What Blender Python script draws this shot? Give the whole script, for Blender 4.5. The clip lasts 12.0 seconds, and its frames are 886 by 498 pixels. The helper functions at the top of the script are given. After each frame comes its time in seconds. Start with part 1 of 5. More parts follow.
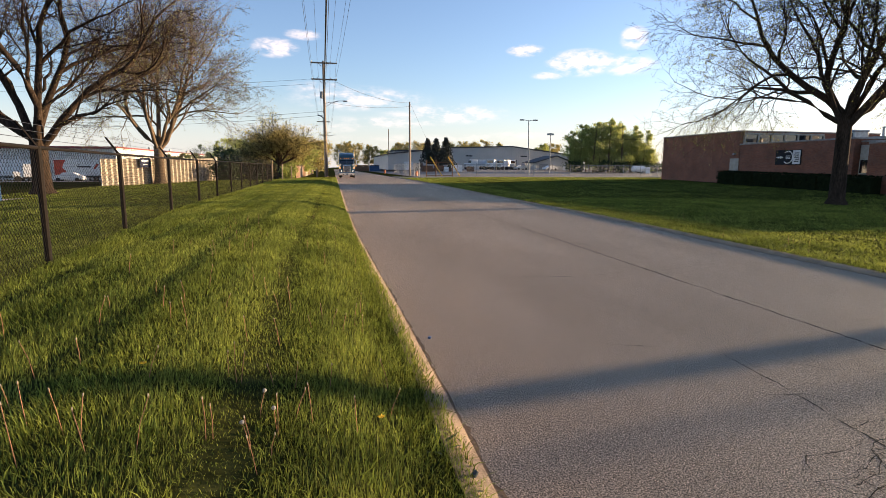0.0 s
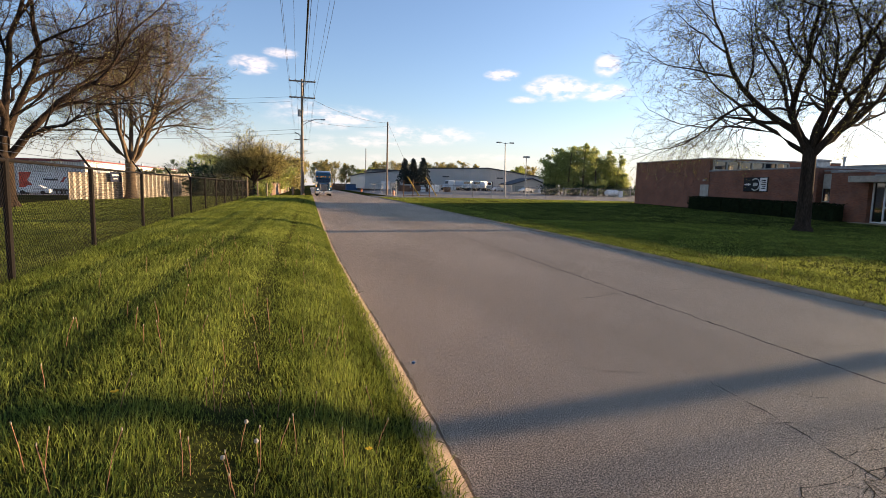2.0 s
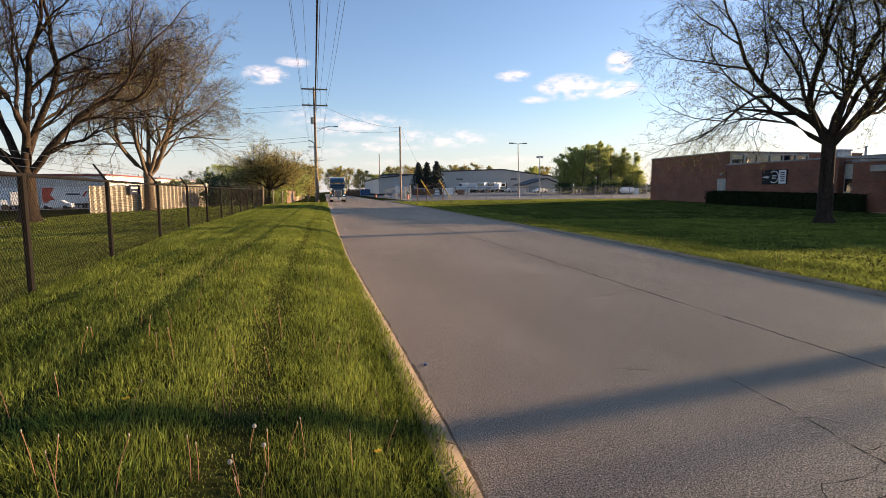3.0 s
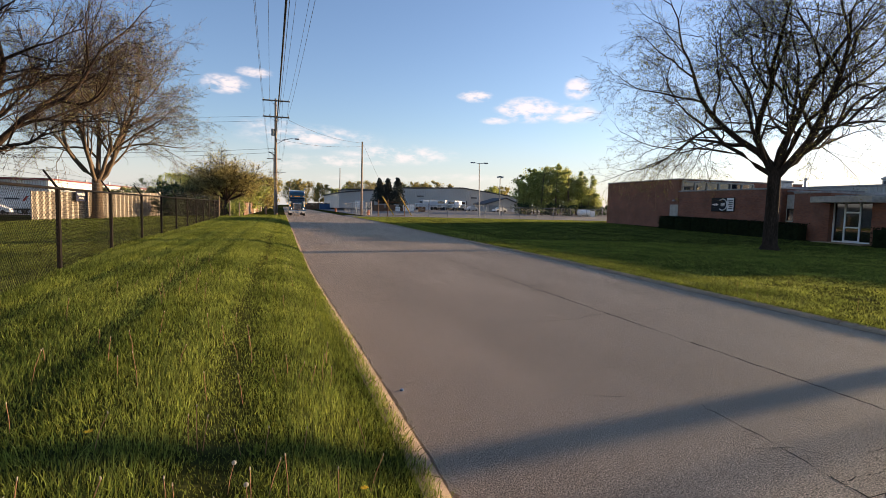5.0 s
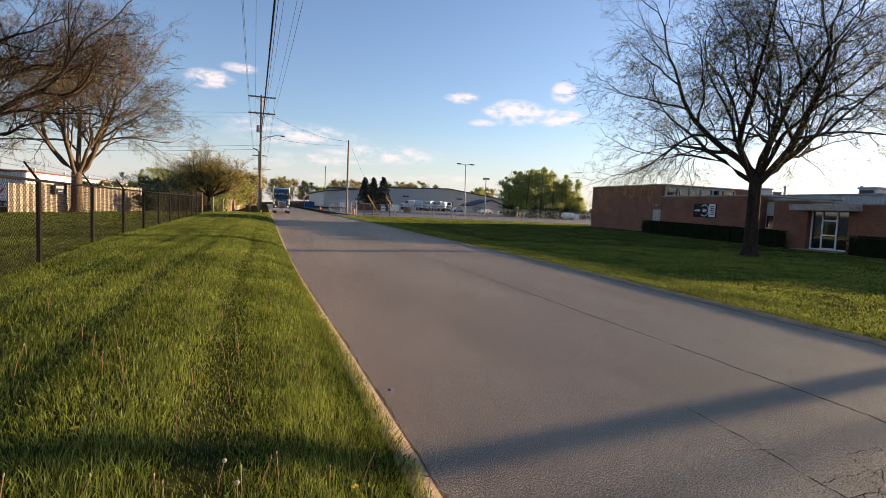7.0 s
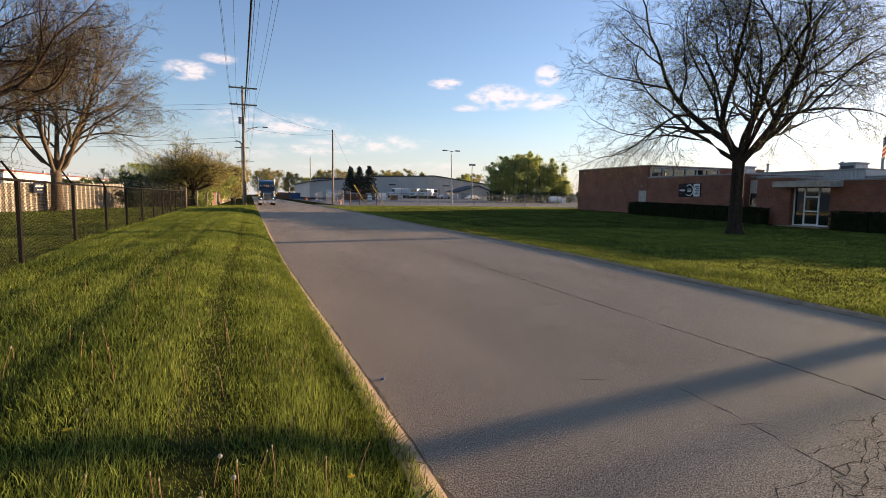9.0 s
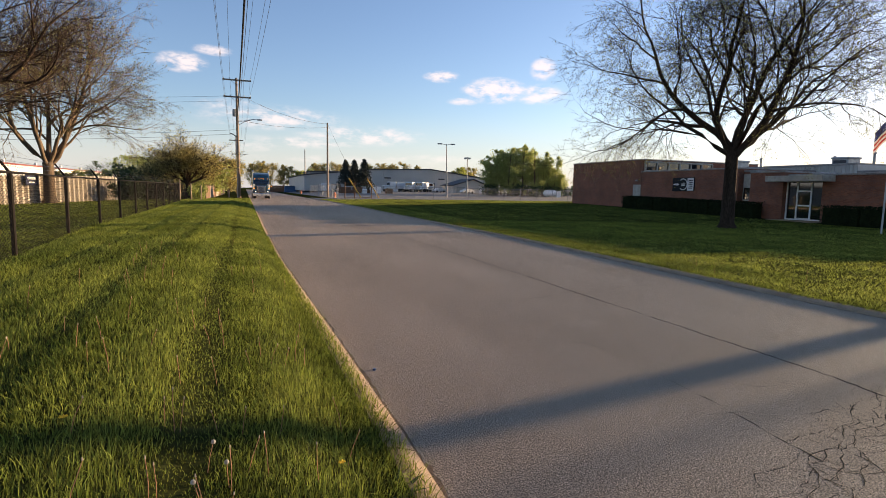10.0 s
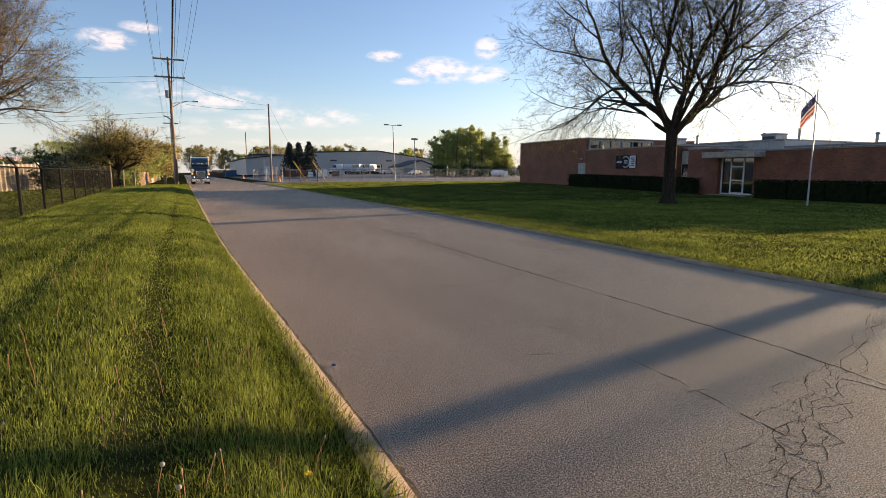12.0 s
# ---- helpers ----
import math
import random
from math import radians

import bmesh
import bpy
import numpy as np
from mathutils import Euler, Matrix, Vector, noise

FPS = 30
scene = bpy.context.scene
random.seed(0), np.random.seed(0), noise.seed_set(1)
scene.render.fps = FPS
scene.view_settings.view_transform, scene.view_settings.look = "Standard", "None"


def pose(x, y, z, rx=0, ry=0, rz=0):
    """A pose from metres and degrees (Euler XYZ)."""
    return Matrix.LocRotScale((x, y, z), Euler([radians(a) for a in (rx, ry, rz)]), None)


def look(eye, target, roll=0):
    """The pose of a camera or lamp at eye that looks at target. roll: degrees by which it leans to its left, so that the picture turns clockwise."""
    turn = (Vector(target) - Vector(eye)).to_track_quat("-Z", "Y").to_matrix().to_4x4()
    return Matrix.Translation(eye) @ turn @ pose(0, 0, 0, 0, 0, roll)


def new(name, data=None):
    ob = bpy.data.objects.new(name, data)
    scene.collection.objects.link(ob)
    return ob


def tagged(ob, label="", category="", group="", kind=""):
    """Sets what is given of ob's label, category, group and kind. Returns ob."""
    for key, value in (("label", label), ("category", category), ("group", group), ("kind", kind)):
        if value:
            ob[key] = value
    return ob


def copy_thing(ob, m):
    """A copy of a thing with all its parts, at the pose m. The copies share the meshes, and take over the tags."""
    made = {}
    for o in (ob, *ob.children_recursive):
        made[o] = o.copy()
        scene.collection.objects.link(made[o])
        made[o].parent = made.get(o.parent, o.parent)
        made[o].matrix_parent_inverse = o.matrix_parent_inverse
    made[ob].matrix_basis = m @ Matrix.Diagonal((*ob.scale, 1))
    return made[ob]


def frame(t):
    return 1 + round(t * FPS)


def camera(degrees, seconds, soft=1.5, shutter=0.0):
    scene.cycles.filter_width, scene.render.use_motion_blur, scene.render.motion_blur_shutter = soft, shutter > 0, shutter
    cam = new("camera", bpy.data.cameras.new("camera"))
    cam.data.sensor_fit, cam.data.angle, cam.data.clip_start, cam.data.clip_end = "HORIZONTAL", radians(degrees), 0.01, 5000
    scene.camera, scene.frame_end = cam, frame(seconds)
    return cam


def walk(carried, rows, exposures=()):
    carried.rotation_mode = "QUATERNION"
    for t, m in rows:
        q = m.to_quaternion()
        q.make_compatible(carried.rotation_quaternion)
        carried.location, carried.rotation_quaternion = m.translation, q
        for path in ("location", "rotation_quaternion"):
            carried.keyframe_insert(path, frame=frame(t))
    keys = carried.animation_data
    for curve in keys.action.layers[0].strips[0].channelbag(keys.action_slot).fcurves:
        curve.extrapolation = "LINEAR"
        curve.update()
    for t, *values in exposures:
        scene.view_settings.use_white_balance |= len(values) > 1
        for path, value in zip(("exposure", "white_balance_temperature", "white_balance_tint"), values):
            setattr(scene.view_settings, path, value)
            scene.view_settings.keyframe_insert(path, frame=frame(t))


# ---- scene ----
cam = camera(79.06, 12.0, 0.7)
PATH = [
    (0.0, look((0.151, -0.183, 1.565), (2.120, 9.506, 0.069), 0.32)),
    (0.5, look((0.145, -0.161, 1.566), (2.148, 9.538, 0.180), 0.39)),
    (1.0, look((0.146, -0.106, 1.564), (2.249, 9.578, 0.224), 0.79)),
    (1.5, look((0.152, -0.087, 1.539), (2.434, 9.573, 0.317), 1.29)),
    (2.0, look((0.076, -0.077, 1.576), (2.495, 9.561, 0.455), 1.44)),
    (2.5, look((0.149, -0.126, 1.548), (2.314, 9.574, 0.446), -0.55)),
    (3.0, look((0.142, -0.078, 1.558), (2.275, 9.633, 0.487), -0.34)),
    (5.0, look((-0.021, 0.056, 1.599), (2.859, 9.602, 0.848), 1.48)),
    (5.5, look((-0.052, 0.054, 1.586), (2.925, 9.575, 0.890), 1.80)),
    (6.0, look((-0.071, 0.048, 1.593), (2.999, 9.542, 0.927), 2.29)),
    (6.5, look((-0.091, 0.058, 1.578), (3.044, 9.532, 0.925), 2.60)),
    (7.0, look((-0.072, 0.064, 1.593), (3.082, 9.526, 0.864), 2.59)),
    (9.0, look((-0.074, 0.058, 1.603), (3.284, 9.429, 0.643), 0.90)),
    (9.5, look((-0.092, 0.019, 1.611), (3.446, 9.314, 0.568), 0.97)),
    (10.0, look((-0.063, -0.016, 1.601), (3.377, 9.311, 0.524), 1.05)),
    (10.5, look((-0.077, 0.052, 1.634), (3.238, 9.412, 0.448), 1.54)),
    (11.0, look((-0.099, 0.092, 1.617), (3.138, 9.471, 0.370), 1.53)),
    (11.5, look((-0.122, 0.104, 1.630), (3.254, 9.430, 0.351), 1.12)),
    (12.0, look((-0.074, 0.194, 1.626), (4.212, 9.118, 0.213), -0.03)),
]
walk(cam, PATH, [(0.0, 1.5, 6950, 13), (3.0, 1.4, 6900, 13), (5.0, 1.28, 6900, 13), (9.0, 1.27, 6900, 13), (12.0, 1.32, 7000, 13)])

# ---- light ----
SUN_AZ, SUN_EL = 81.2, 6.3
world = bpy.data.worlds.new("sky")
scene.world = world
world.use_nodes = True
wn, wl = world.node_tree.nodes, world.node_tree.links
wn.clear()


def wnode(kind, **kw):
    nd = wn.new(kind)
    for key, v in kw.items():
        if key == "op":
            nd.operation = v
        elif key == "val":
            for i, q in v.items():
                nd.inputs[i].default_value = q
    return nd


def sun_vector():
    a, e = radians(SUN_AZ), radians(SUN_EL)
    return Vector((math.sin(a) * math.cos(e), math.cos(a) * math.cos(e), math.sin(e)))


sky = wn.new("ShaderNodeTexSky")
sky.sky_type = "NISHITA"
sky.sun_disc = False
sky.sun_elevation = radians(SUN_EL + 2.2)
sky.sun_rotation = radians(SUN_AZ)
sky.altitude = 200
sky.air_density, sky.dust_density, sky.ozone_density = 1.0, 0.6, 2.5

# fair-weather clouds: soft noise gathered round a few directions of the sky
geo = wn.new("ShaderNodeTexCoord")
CLOUDS = [(-5.3, 11.4, 2.6, 1.1, 1.0), (-2.6, 12.7, 2.2, 0.6, 0.7), (19.8, 11.6, 2.2, 0.75, 0.9),
          (25.3, 10.3, 4.0, 1.5, 1.0), (22.0, 9.2, 2.0, 0.5, 0.6), (30.2, 12.3, 1.6, 1.3, 0.9), (30.0, 9.9, 3.2, 1.2, 0.8),
          (3.0, 6.9, 8.5, 1.5, 0.62), (11.5, 5.5, 8.0, 1.3, 0.62), (-0.5, 7.8, 5.0, 0.9, 0.5), (5.0, 4.6, 9.0, 0.8, 0.5), (-3.0, 4.0, 10.0, 0.8, 0.36), (19.0, 3.2, 10.0, 0.7, 0.36), (8.0, 3.0, 12.0, 0.6, 0.3)]
warp = wn.new("ShaderNodeTexNoise")
warp.inputs["Scale"].default_value = 26
warp.inputs["Detail"].default_value = 6
warp.inputs["Roughness"].default_value = 0.62
wmap = wn.new("ShaderNodeMapping")
wmap.inputs["Scale"].default_value = (1, 1, 2.6)
wl.new(geo.outputs["Generated"], wmap.inputs["Vector"])
wl.new(wmap.outputs[0], warp.inputs["Vector"])
total = None
for az, el, wide, high, dense in CLOUDS:
    a, e = radians(az), radians(el)
    d = Vector((math.sin(a) * math.cos(e), math.cos(a) * math.cos(e), math.sin(e)))
    side = Vector((math.cos(a), -math.sin(a), 0))
    above = side.cross(d)
    terms = []
    for axis, size in ((side, wide), (above, high)):
        dot = wn.new("ShaderNodeVectorMath")
        dot.operation = "DOT_PRODUCT"
        dot.inputs[1].default_value = axis
        wl.new(geo.outputs["Generated"], dot.inputs[0])
        scl = wnode("ShaderNodeMath", op="MULTIPLY", val={1: 1 / radians(size)})
        wl.new(dot.outputs["Value"], scl.inputs[0])
        sq = wnode("ShaderNodeMath", op="POWER", val={1: 2.0})
        ab = wnode("ShaderNodeMath", op="ABSOLUTE")
        wl.new(scl.outputs[0], ab.inputs[0])
        wl.new(ab.outputs[0], sq.inputs[0])
        terms.append(sq)
    add = wnode("ShaderNodeMath", op="ADD")
    wl.new(terms[0].outputs[0], add.inputs[0])
    wl.new(terms[1].outputs[0], add.inputs[1])
    inv = wnode("ShaderNodeMath", op="SUBTRACT", val={0: 1.0})
    inv.use_clamp = True
    wl.new(add.outputs[0], inv.inputs[1])
    front = wn.new("ShaderNodeVectorMath")
    front.operation = "DOT_PRODUCT"
    front.inputs[1].default_value = d
    wl.new(geo.outputs["Generated"], front.inputs[0])
    ahead = wnode("ShaderNodeMath", op="GREATER_THAN", val={1: 0.5})
    wl.new(front.outputs["Value"], ahead.inputs[0])
    both = wnode("ShaderNodeMath", op="MULTIPLY")
    wl.new(inv.outputs[0], both.inputs[0])
    wl.new(ahead.outputs[0], both.inputs[1])
    den = wnode("ShaderNodeMath", op="MULTIPLY", val={1: dense})
    wl.new(both.outputs[0], den.inputs[0])
    if total is None:
        total = den
    else:
        mx = wnode("ShaderNodeMath", op="MAXIMUM")
        wl.new(total.outputs[0], mx.inputs[0])
        wl.new(den.outputs[0], mx.inputs[1])
        total = mx
grain = wnode("ShaderNodeMapRange", val={1: 0.36, 2: 0.62, 3: -0.45, 4: 0.75})
wl.new(warp.outputs[0], grain.inputs[0])
summed = wnode("ShaderNodeMath", op="MULTIPLY")
lift = wnode("ShaderNodeMath", op="ADD", val={1: 0.55})
wl.new(grain.outputs[0], lift.inputs[0])
wl.new(total.outputs[0], summed.inputs[0])
wl.new(lift.outputs[0], summed.inputs[1])
mask = wnode("ShaderNodeMapRange", val={1: 0.04, 2: 0.95, 3: 0.0, 4: 0.8})
mask.interpolation_type = "SMOOTHSTEP"
wl.new(summed.outputs[0], mask.inputs[0])
mixc = wn.new("ShaderNodeMix")
mixc.data_type = "RGBA"
mixc.inputs["B"].default_value = (5.0, 4.45, 4.45, 1)
wl.new(mask.outputs[0], mixc.inputs["Factor"])
tint = wn.new("ShaderNodeMix")
tint.data_type, tint.blend_type = "RGBA", "MULTIPLY"
tint.inputs["Factor"].default_value = 1.0
tint.inputs["B"].default_value = (1.06, 1.02, 1.14, 1)
wl.new(sky.outputs[0], tint.inputs["A"])
# pale haze low over the whole horizon
up_part = wn.new("ShaderNodeSeparateXYZ")
wl.new(geo.outputs["Generated"], up_part.inputs[0])
hazy = wnode("ShaderNodeMapRange", val={1: 0.0, 2: 0.15, 3: 0.7, 4: 0.0})
hazy.interpolation_type = "SMOOTHSTEP"
wl.new(up_part.outputs["Z"], hazy.inputs[0])
haze = wn.new("ShaderNodeMix")
haze.data_type = "RGBA"
haze.inputs["B"].default_value = (3.35, 3.45, 3.75, 1)
wl.new(hazy.outputs[0], haze.inputs["Factor"])
wl.new(tint.outputs["Result"], haze.inputs["A"])
wl.new(haze.outputs["Result"], mixc.inputs["A"])
bg = wn.new("ShaderNodeBackground")
bg.inputs["Strength"].default_value = 0.097
wl.new(mixc.outputs["Result"], bg.inputs["Color"])
wout = wn.new("ShaderNodeOutputWorld")
wl.new(bg.outputs[0], wout.inputs[0])

sun_data = bpy.data.lights.new("sun", "SUN")
sun_data.energy = 5.0
sun_data.angle = radians(0.55)
sun_data.color = (1.0, 0.75, 0.47)
sun = new("sun", sun_data)
sun.matrix_world = look((0, 0, 30), Vector((0, 0, 30)) - sun_vector())


# ---- materials ----
def mat(name, colour, rough=0.8, metal=0.0, second=None, scale=3.0, fine=40.0, fine_amount=0.25, bump=0.2, bump_scale=None,
        spec=0.5, island=0.0, detail=6.0, translucent=0.0, stretch=(1, 1, 1), coat=0.0, glow=0.0):
    """A surface whose colour wanders between two tones at a large and a fine scale, with fine relief."""
    m = bpy.data.materials.new(name)
    m.use_nodes = True
    n, l = m.node_tree.nodes, m.node_tree.links
    b = n["Principled BSDF"]
    b.inputs["Roughness"].default_value = rough
    b.inputs["Metallic"].default_value = metal
    b.inputs["Specular IOR Level"].default_value = spec
    b.inputs["Coat Weight"].default_value = coat
    second = second or tuple(c * 0.7 for c in colour)
    co = n.new("ShaderNodeTexCoord")
    mp = n.new("ShaderNodeMapping")
    mp.inputs["Scale"].default_value = stretch
    l.new(co.outputs["Object"], mp.inputs[0])
    big = n.new("ShaderNodeTexNoise")
    big.inputs["Scale"].default_value = scale
    big.inputs["Detail"].default_value = detail
    l.new(mp.outputs[0], big.inputs["Vector"])
    small = n.new("ShaderNodeTexNoise")
    small.inputs["Scale"].default_value = fine
    small.inputs["Detail"].default_value = 4
    l.new(mp.outputs[0], small.inputs["Vector"])
    ramp = n.new("ShaderNodeMapRange")
    ramp.inputs[1].default_value, ramp.inputs[2].default_value = 0.32, 0.68
    l.new(big.outputs[0], ramp.inputs[0])
    mx = n.new("ShaderNodeMix")
    mx.data_type = "RGBA"
    mx.inputs["A"].default_value = (*colour, 1)
    mx.inputs["B"].default_value = (*second, 1)
    l.new(ramp.outputs[0], mx.inputs["Factor"])
    hs = n.new("ShaderNodeHueSaturation")
    l.new(mx.outputs["Result"], hs.inputs["Color"])
    val = n.new("ShaderNodeMapRange")
    val.inputs[1].default_value, val.inputs[2].default_value = 0.3, 0.7
    val.inputs[3].default_value, val.inputs[4].default_value = 1 - fine_amount, 1 + fine_amount
    l.new(small.outputs[0], val.inputs[0])
    last = val.outputs[0]
    if island:
        gm = n.new("ShaderNodeNewGeometry")
        ri = n.new("ShaderNodeMapRange")
        ri.inputs[3].default_value, ri.inputs[4].default_value = 1 - island, 1 + island
        l.new(gm.outputs["Random Per Island"], ri.inputs[0])
        ml = n.new("ShaderNodeMath")
        ml.operation = "MULTIPLY"
        l.new(last, ml.inputs[0])
        l.new(ri.outputs[0], ml.inputs[1])
        last = ml.outputs[0]
    l.new(last, hs.inputs["Value"])
    l.new(hs.outputs[0], b.inputs["Base Color"])
    if bump:
        bp = n.new("ShaderNodeBump")
        bp.inputs["Strength"].default_value = bump
        bp.inputs["Distance"].default_value = 0.02
        bn = small
        if bump_scale:
            bn = n.new("ShaderNodeTexNoise")
            bn.inputs["Scale"].default_value = bump_scale
            bn.inputs["Detail"].default_value = 5
            l.new(mp.outputs[0], bn.inputs["Vector"])
        l.new(bn.outputs[0], bp.inputs["Height"])
        l.new(bp.outputs[0], b.inputs["Normal"])
    if translucent:
        tr = n.new("ShaderNodeBsdfTranslucent")
        l.new(hs.outputs[0], tr.inputs["Color"])
        ms = n.new("ShaderNodeMixShader")
        ms.inputs[0].default_value = translucent
        l.new(b.outputs[0], ms.inputs[1])
        l.new(tr.outputs[0], ms.inputs[2])
        l.new(ms.outputs[0], n["Material Output"].inputs["Surface"])
    if glow:
        b.inputs["Emission Color"].default_value = (*colour, 1)
        b.inputs["Emission Strength"].default_value = glow
    return m


M_GROUND = mat("turf", (0.04, 0.044, 0.014), 1.0, second=(0.024, 0.027, 0.009), scale=0.35, fine=9, fine_amount=0.45, bump=0.5, bump_scale=14, spec=0.0)
M_BLADE = mat("grass_blade", (0.215, 0.245, 0.045), 0.65, second=(0.1, 0.13, 0.022), scale=0.6, fine=5, fine_amount=0.25, bump=0, spec=0.12, island=0.85, translucent=0.42)
M_DRY = mat("dry_stem", (0.34, 0.15, 0.08), 0.8, second=(0.26, 0.14, 0.07), bump=0, island=0.2)
M_YELLOW = mat("dandelion_yellow", (0.85, 0.5, 0.01), 0.7, bump=0)
M_BUDHEAD = mat("spent_bud", (0.45, 0.36, 0.25), 0.9, bump=0)
M_PUFF = mat("seed_head", (0.5, 0.46, 0.4), 0.9, bump=0, translucent=0.4)
M_YARD = mat("yard_asphalt", (0.2, 0.19, 0.18), 0.9, second=(0.15, 0.14, 0.135), scale=0.12, fine=30, bump=0.2, spec=0.2)
M_DIRT = mat("gutter_dirt", (0.16, 0.1, 0.06), 0.95, second=(0.1, 0.065, 0.04), scale=2, fine=40, bump=0.4)
M_CRACK = mat("crack", (0.022, 0.02, 0.018), 0.95, bump=0, spec=0.1)
M_KERB = mat("kerb_concrete", (0.36, 0.255, 0.165), 0.9, second=(0.24, 0.17, 0.11), scale=3, fine=60, fine_amount=0.35, bump=0.5)
M_MORTAR = mat("mortar", (0.26, 0.17, 0.135), 0.95, fine=50)
M_COPING = mat("metal_coping", (0.3, 0.28, 0.27), 0.5, metal=0.6, bump=0)
M_BARK = mat("bark", (0.055, 0.038, 0.027), 1.0, second=(0.026, 0.018, 0.013), scale=5, fine=22, fine_amount=0.45, bump=1.0, stretch=(1, 1, 0.25), spec=0.1)
M_BARK2 = mat("pale_bark", (0.15, 0.1, 0.06), 0.95, second=(0.085, 0.06, 0.038), scale=4, fine=22, fine_amount=0.4, bump=1.0, stretch=(1, 1, 0.25))
M_BUD = mat("spring_buds", (0.27, 0.25, 0.06), 0.7, second=(0.2, 0.2, 0.05), bump=0, island=0.3, translucent=0.4)
M_LEAF = mat("young_leaves", (0.36, 0.38, 0.1), 0.6, second=(0.24, 0.28, 0.07), scale=0.3, bump=0, island=0.4, translucent=0.5)
M_POPLAR = mat("poplar_leaves", (0.44, 0.46, 0.15), 0.6, second=(0.28, 0.32, 0.09), scale=0.35, bump=0, island=0.45, translucent=0.58)
M_LEAF_GOLD = mat("golden_leaves", (0.4, 0.33, 0.11), 0.6, second=(0.26, 0.225, 0.07), scale=0.5, bump=0, island=0.4, translucent=0.45)
M_LEAF_DARK = mat("dark_leaves", (0.045, 0.075, 0.02), 0.7, second=(0.03, 0.05, 0.015), scale=0.6, bump=0, island=0.4, translucent=0.2)
M_FIR = mat("fir_needles", (0.018, 0.03, 0.022), 0.8, second=(0.012, 0.02, 0.016), bump=0, island=0.4)
M_HEDGE = mat("yew_hedge", (0.02, 0.028, 0.012), 1.0, second=(0.012, 0.017, 0.008), bump=0, island=0.4, spec=0.05)
M_POLE = mat("weathered_pole", (0.29, 0.22, 0.16), 0.95, second=(0.2, 0.15, 0.11), scale=2, fine=18, bump=0.5, stretch=(1, 1, 0.08))
M_GALV = mat("galvanised_steel", (0.42, 0.42, 0.42), 0.45, metal=0.7, bump=0.05, fine_amount=0.1)
M_GREYP = mat("grey_paint", (0.3, 0.3, 0.29), 0.6, bump=0.05)
M_BLACK = mat("black_vinyl", (0.008, 0.007, 0.006), 0.75, bump=0.05, second=(0.014, 0.01, 0.008), spec=0.1)
M_WIRE = mat("cable", (0.02, 0.02, 0.022), 0.6, bump=0)
M_METALW = mat("grey_sheet_metal", (0.52, 0.48, 0.44), 0.55, second=(0.46, 0.43, 0.39), scale=0.25, fine=3, fine_amount=0.06, bump=0.05)
M_WHITE = mat("white_metal", (0.74, 0.73, 0.71), 0.5, second=(0.66, 0.65, 0.63), scale=0.6, fine=4, fine_amount=0.05, bump=0.03)
M_BEIGE = mat("beige_sheet_metal", (0.42, 0.36, 0.28), 0.6, second=(0.36, 0.3, 0.23), scale=0.5, fine=5, fine_amount=0.1, bump=0.05)
M_ROOF = mat("dark_roofing", (0.07, 0.07, 0.075), 0.8)
M_REDP = mat("red_paint", (0.5, 0.05, 0.025), 0.4, bump=0)
M_MAROON = mat("maroon_trim", (0.2, 0.035, 0.03), 0.6, bump=0)
M_ORANGE = mat("orange_plastic", (0.75, 0.16, 0.03), 0.5, bump=0)
M_YPAINT = mat("yellow_paint", (0.62, 0.36, 0.03), 0.5, bump=0.05)
M_BLUEP = mat("blue_paint", (0.03, 0.1, 0.24), 0.45, bump=0)
M_NAVY = mat("navy_sign", (0.012, 0.02, 0.06), 0.85, bump=0)
M_SIGNB = mat("black_sign", (0.01, 0.01, 0.012), 0.85, bump=0)
M_RUST = mat("rusty_brown", (0.17, 0.085, 0.045), 0.9, second=(0.1, 0.055, 0.035), scale=1.5, bump=0.2)
M_WOODF = mat("brown_fence_wood", (0.16, 0.085, 0.05), 0.9, second=(0.11, 0.06, 0.035), bump=0.3, island=0.2)
M_TEAL = mat("teal_truck_paint", (0.008, 0.075, 0.115), 0.28, second=(0.006, 0.055, 0.085), scale=0.6, fine=2, fine_amount=0.05, bump=0, coat=0.8)
M_CHROME = mat("chrome", (0.75, 0.74, 0.72), 0.12, metal=1.0, second=(0.68, 0.67, 0.65), bump=0, fine_amount=0.03)
M_RUBBER = mat("tyre_rubber", (0.018, 0.018, 0.018), 0.85, bump=0.2)
M_AMBER = mat("amber_lens", (1.0, 0.36, 0.03), 0.3, bump=0, glow=0.8)
M_LIT = mat("headlamp", (1.0, 0.95, 0.85), 0.2, bump=0, glow=0.8)
M_TAN = mat("tan_panel", (0.45, 0.4, 0.33), 0.6, bump=0.05)
M_FLAGR = mat("flag_red", (0.4, 0.04, 0.04), 0.8, bump=0, translucent=0.3)
M_FLAGW = mat("flag_white", (0.6, 0.55, 0.5), 0.8, bump=0, translucent=0.3)
M_FLAGB = mat("flag_blue", (0.03, 0.04, 0.13), 0.8, bump=0, translucent=0.3)
M_GRAVEL = mat("gravel", (0.36, 0.31, 0.27), 0.95, second=(0.25, 0.21, 0.18), scale=1, fine=30, fine_amount=0.5, bump=0.6)


def glass_mat(name, tint, rough=0.04):
    m = bpy.data.materials.new(name)
    m.use_nodes = True
    b = m.node_tree.nodes["Principled BSDF"]
    b.inputs["Base Color"].default_value = (*tint, 1)
    b.inputs["Roughness"].default_value = rough
    b.inputs["Specular IOR Level"].default_value = 0.8
    b.inputs["Coat Weight"].default_value = 1.0
    return m


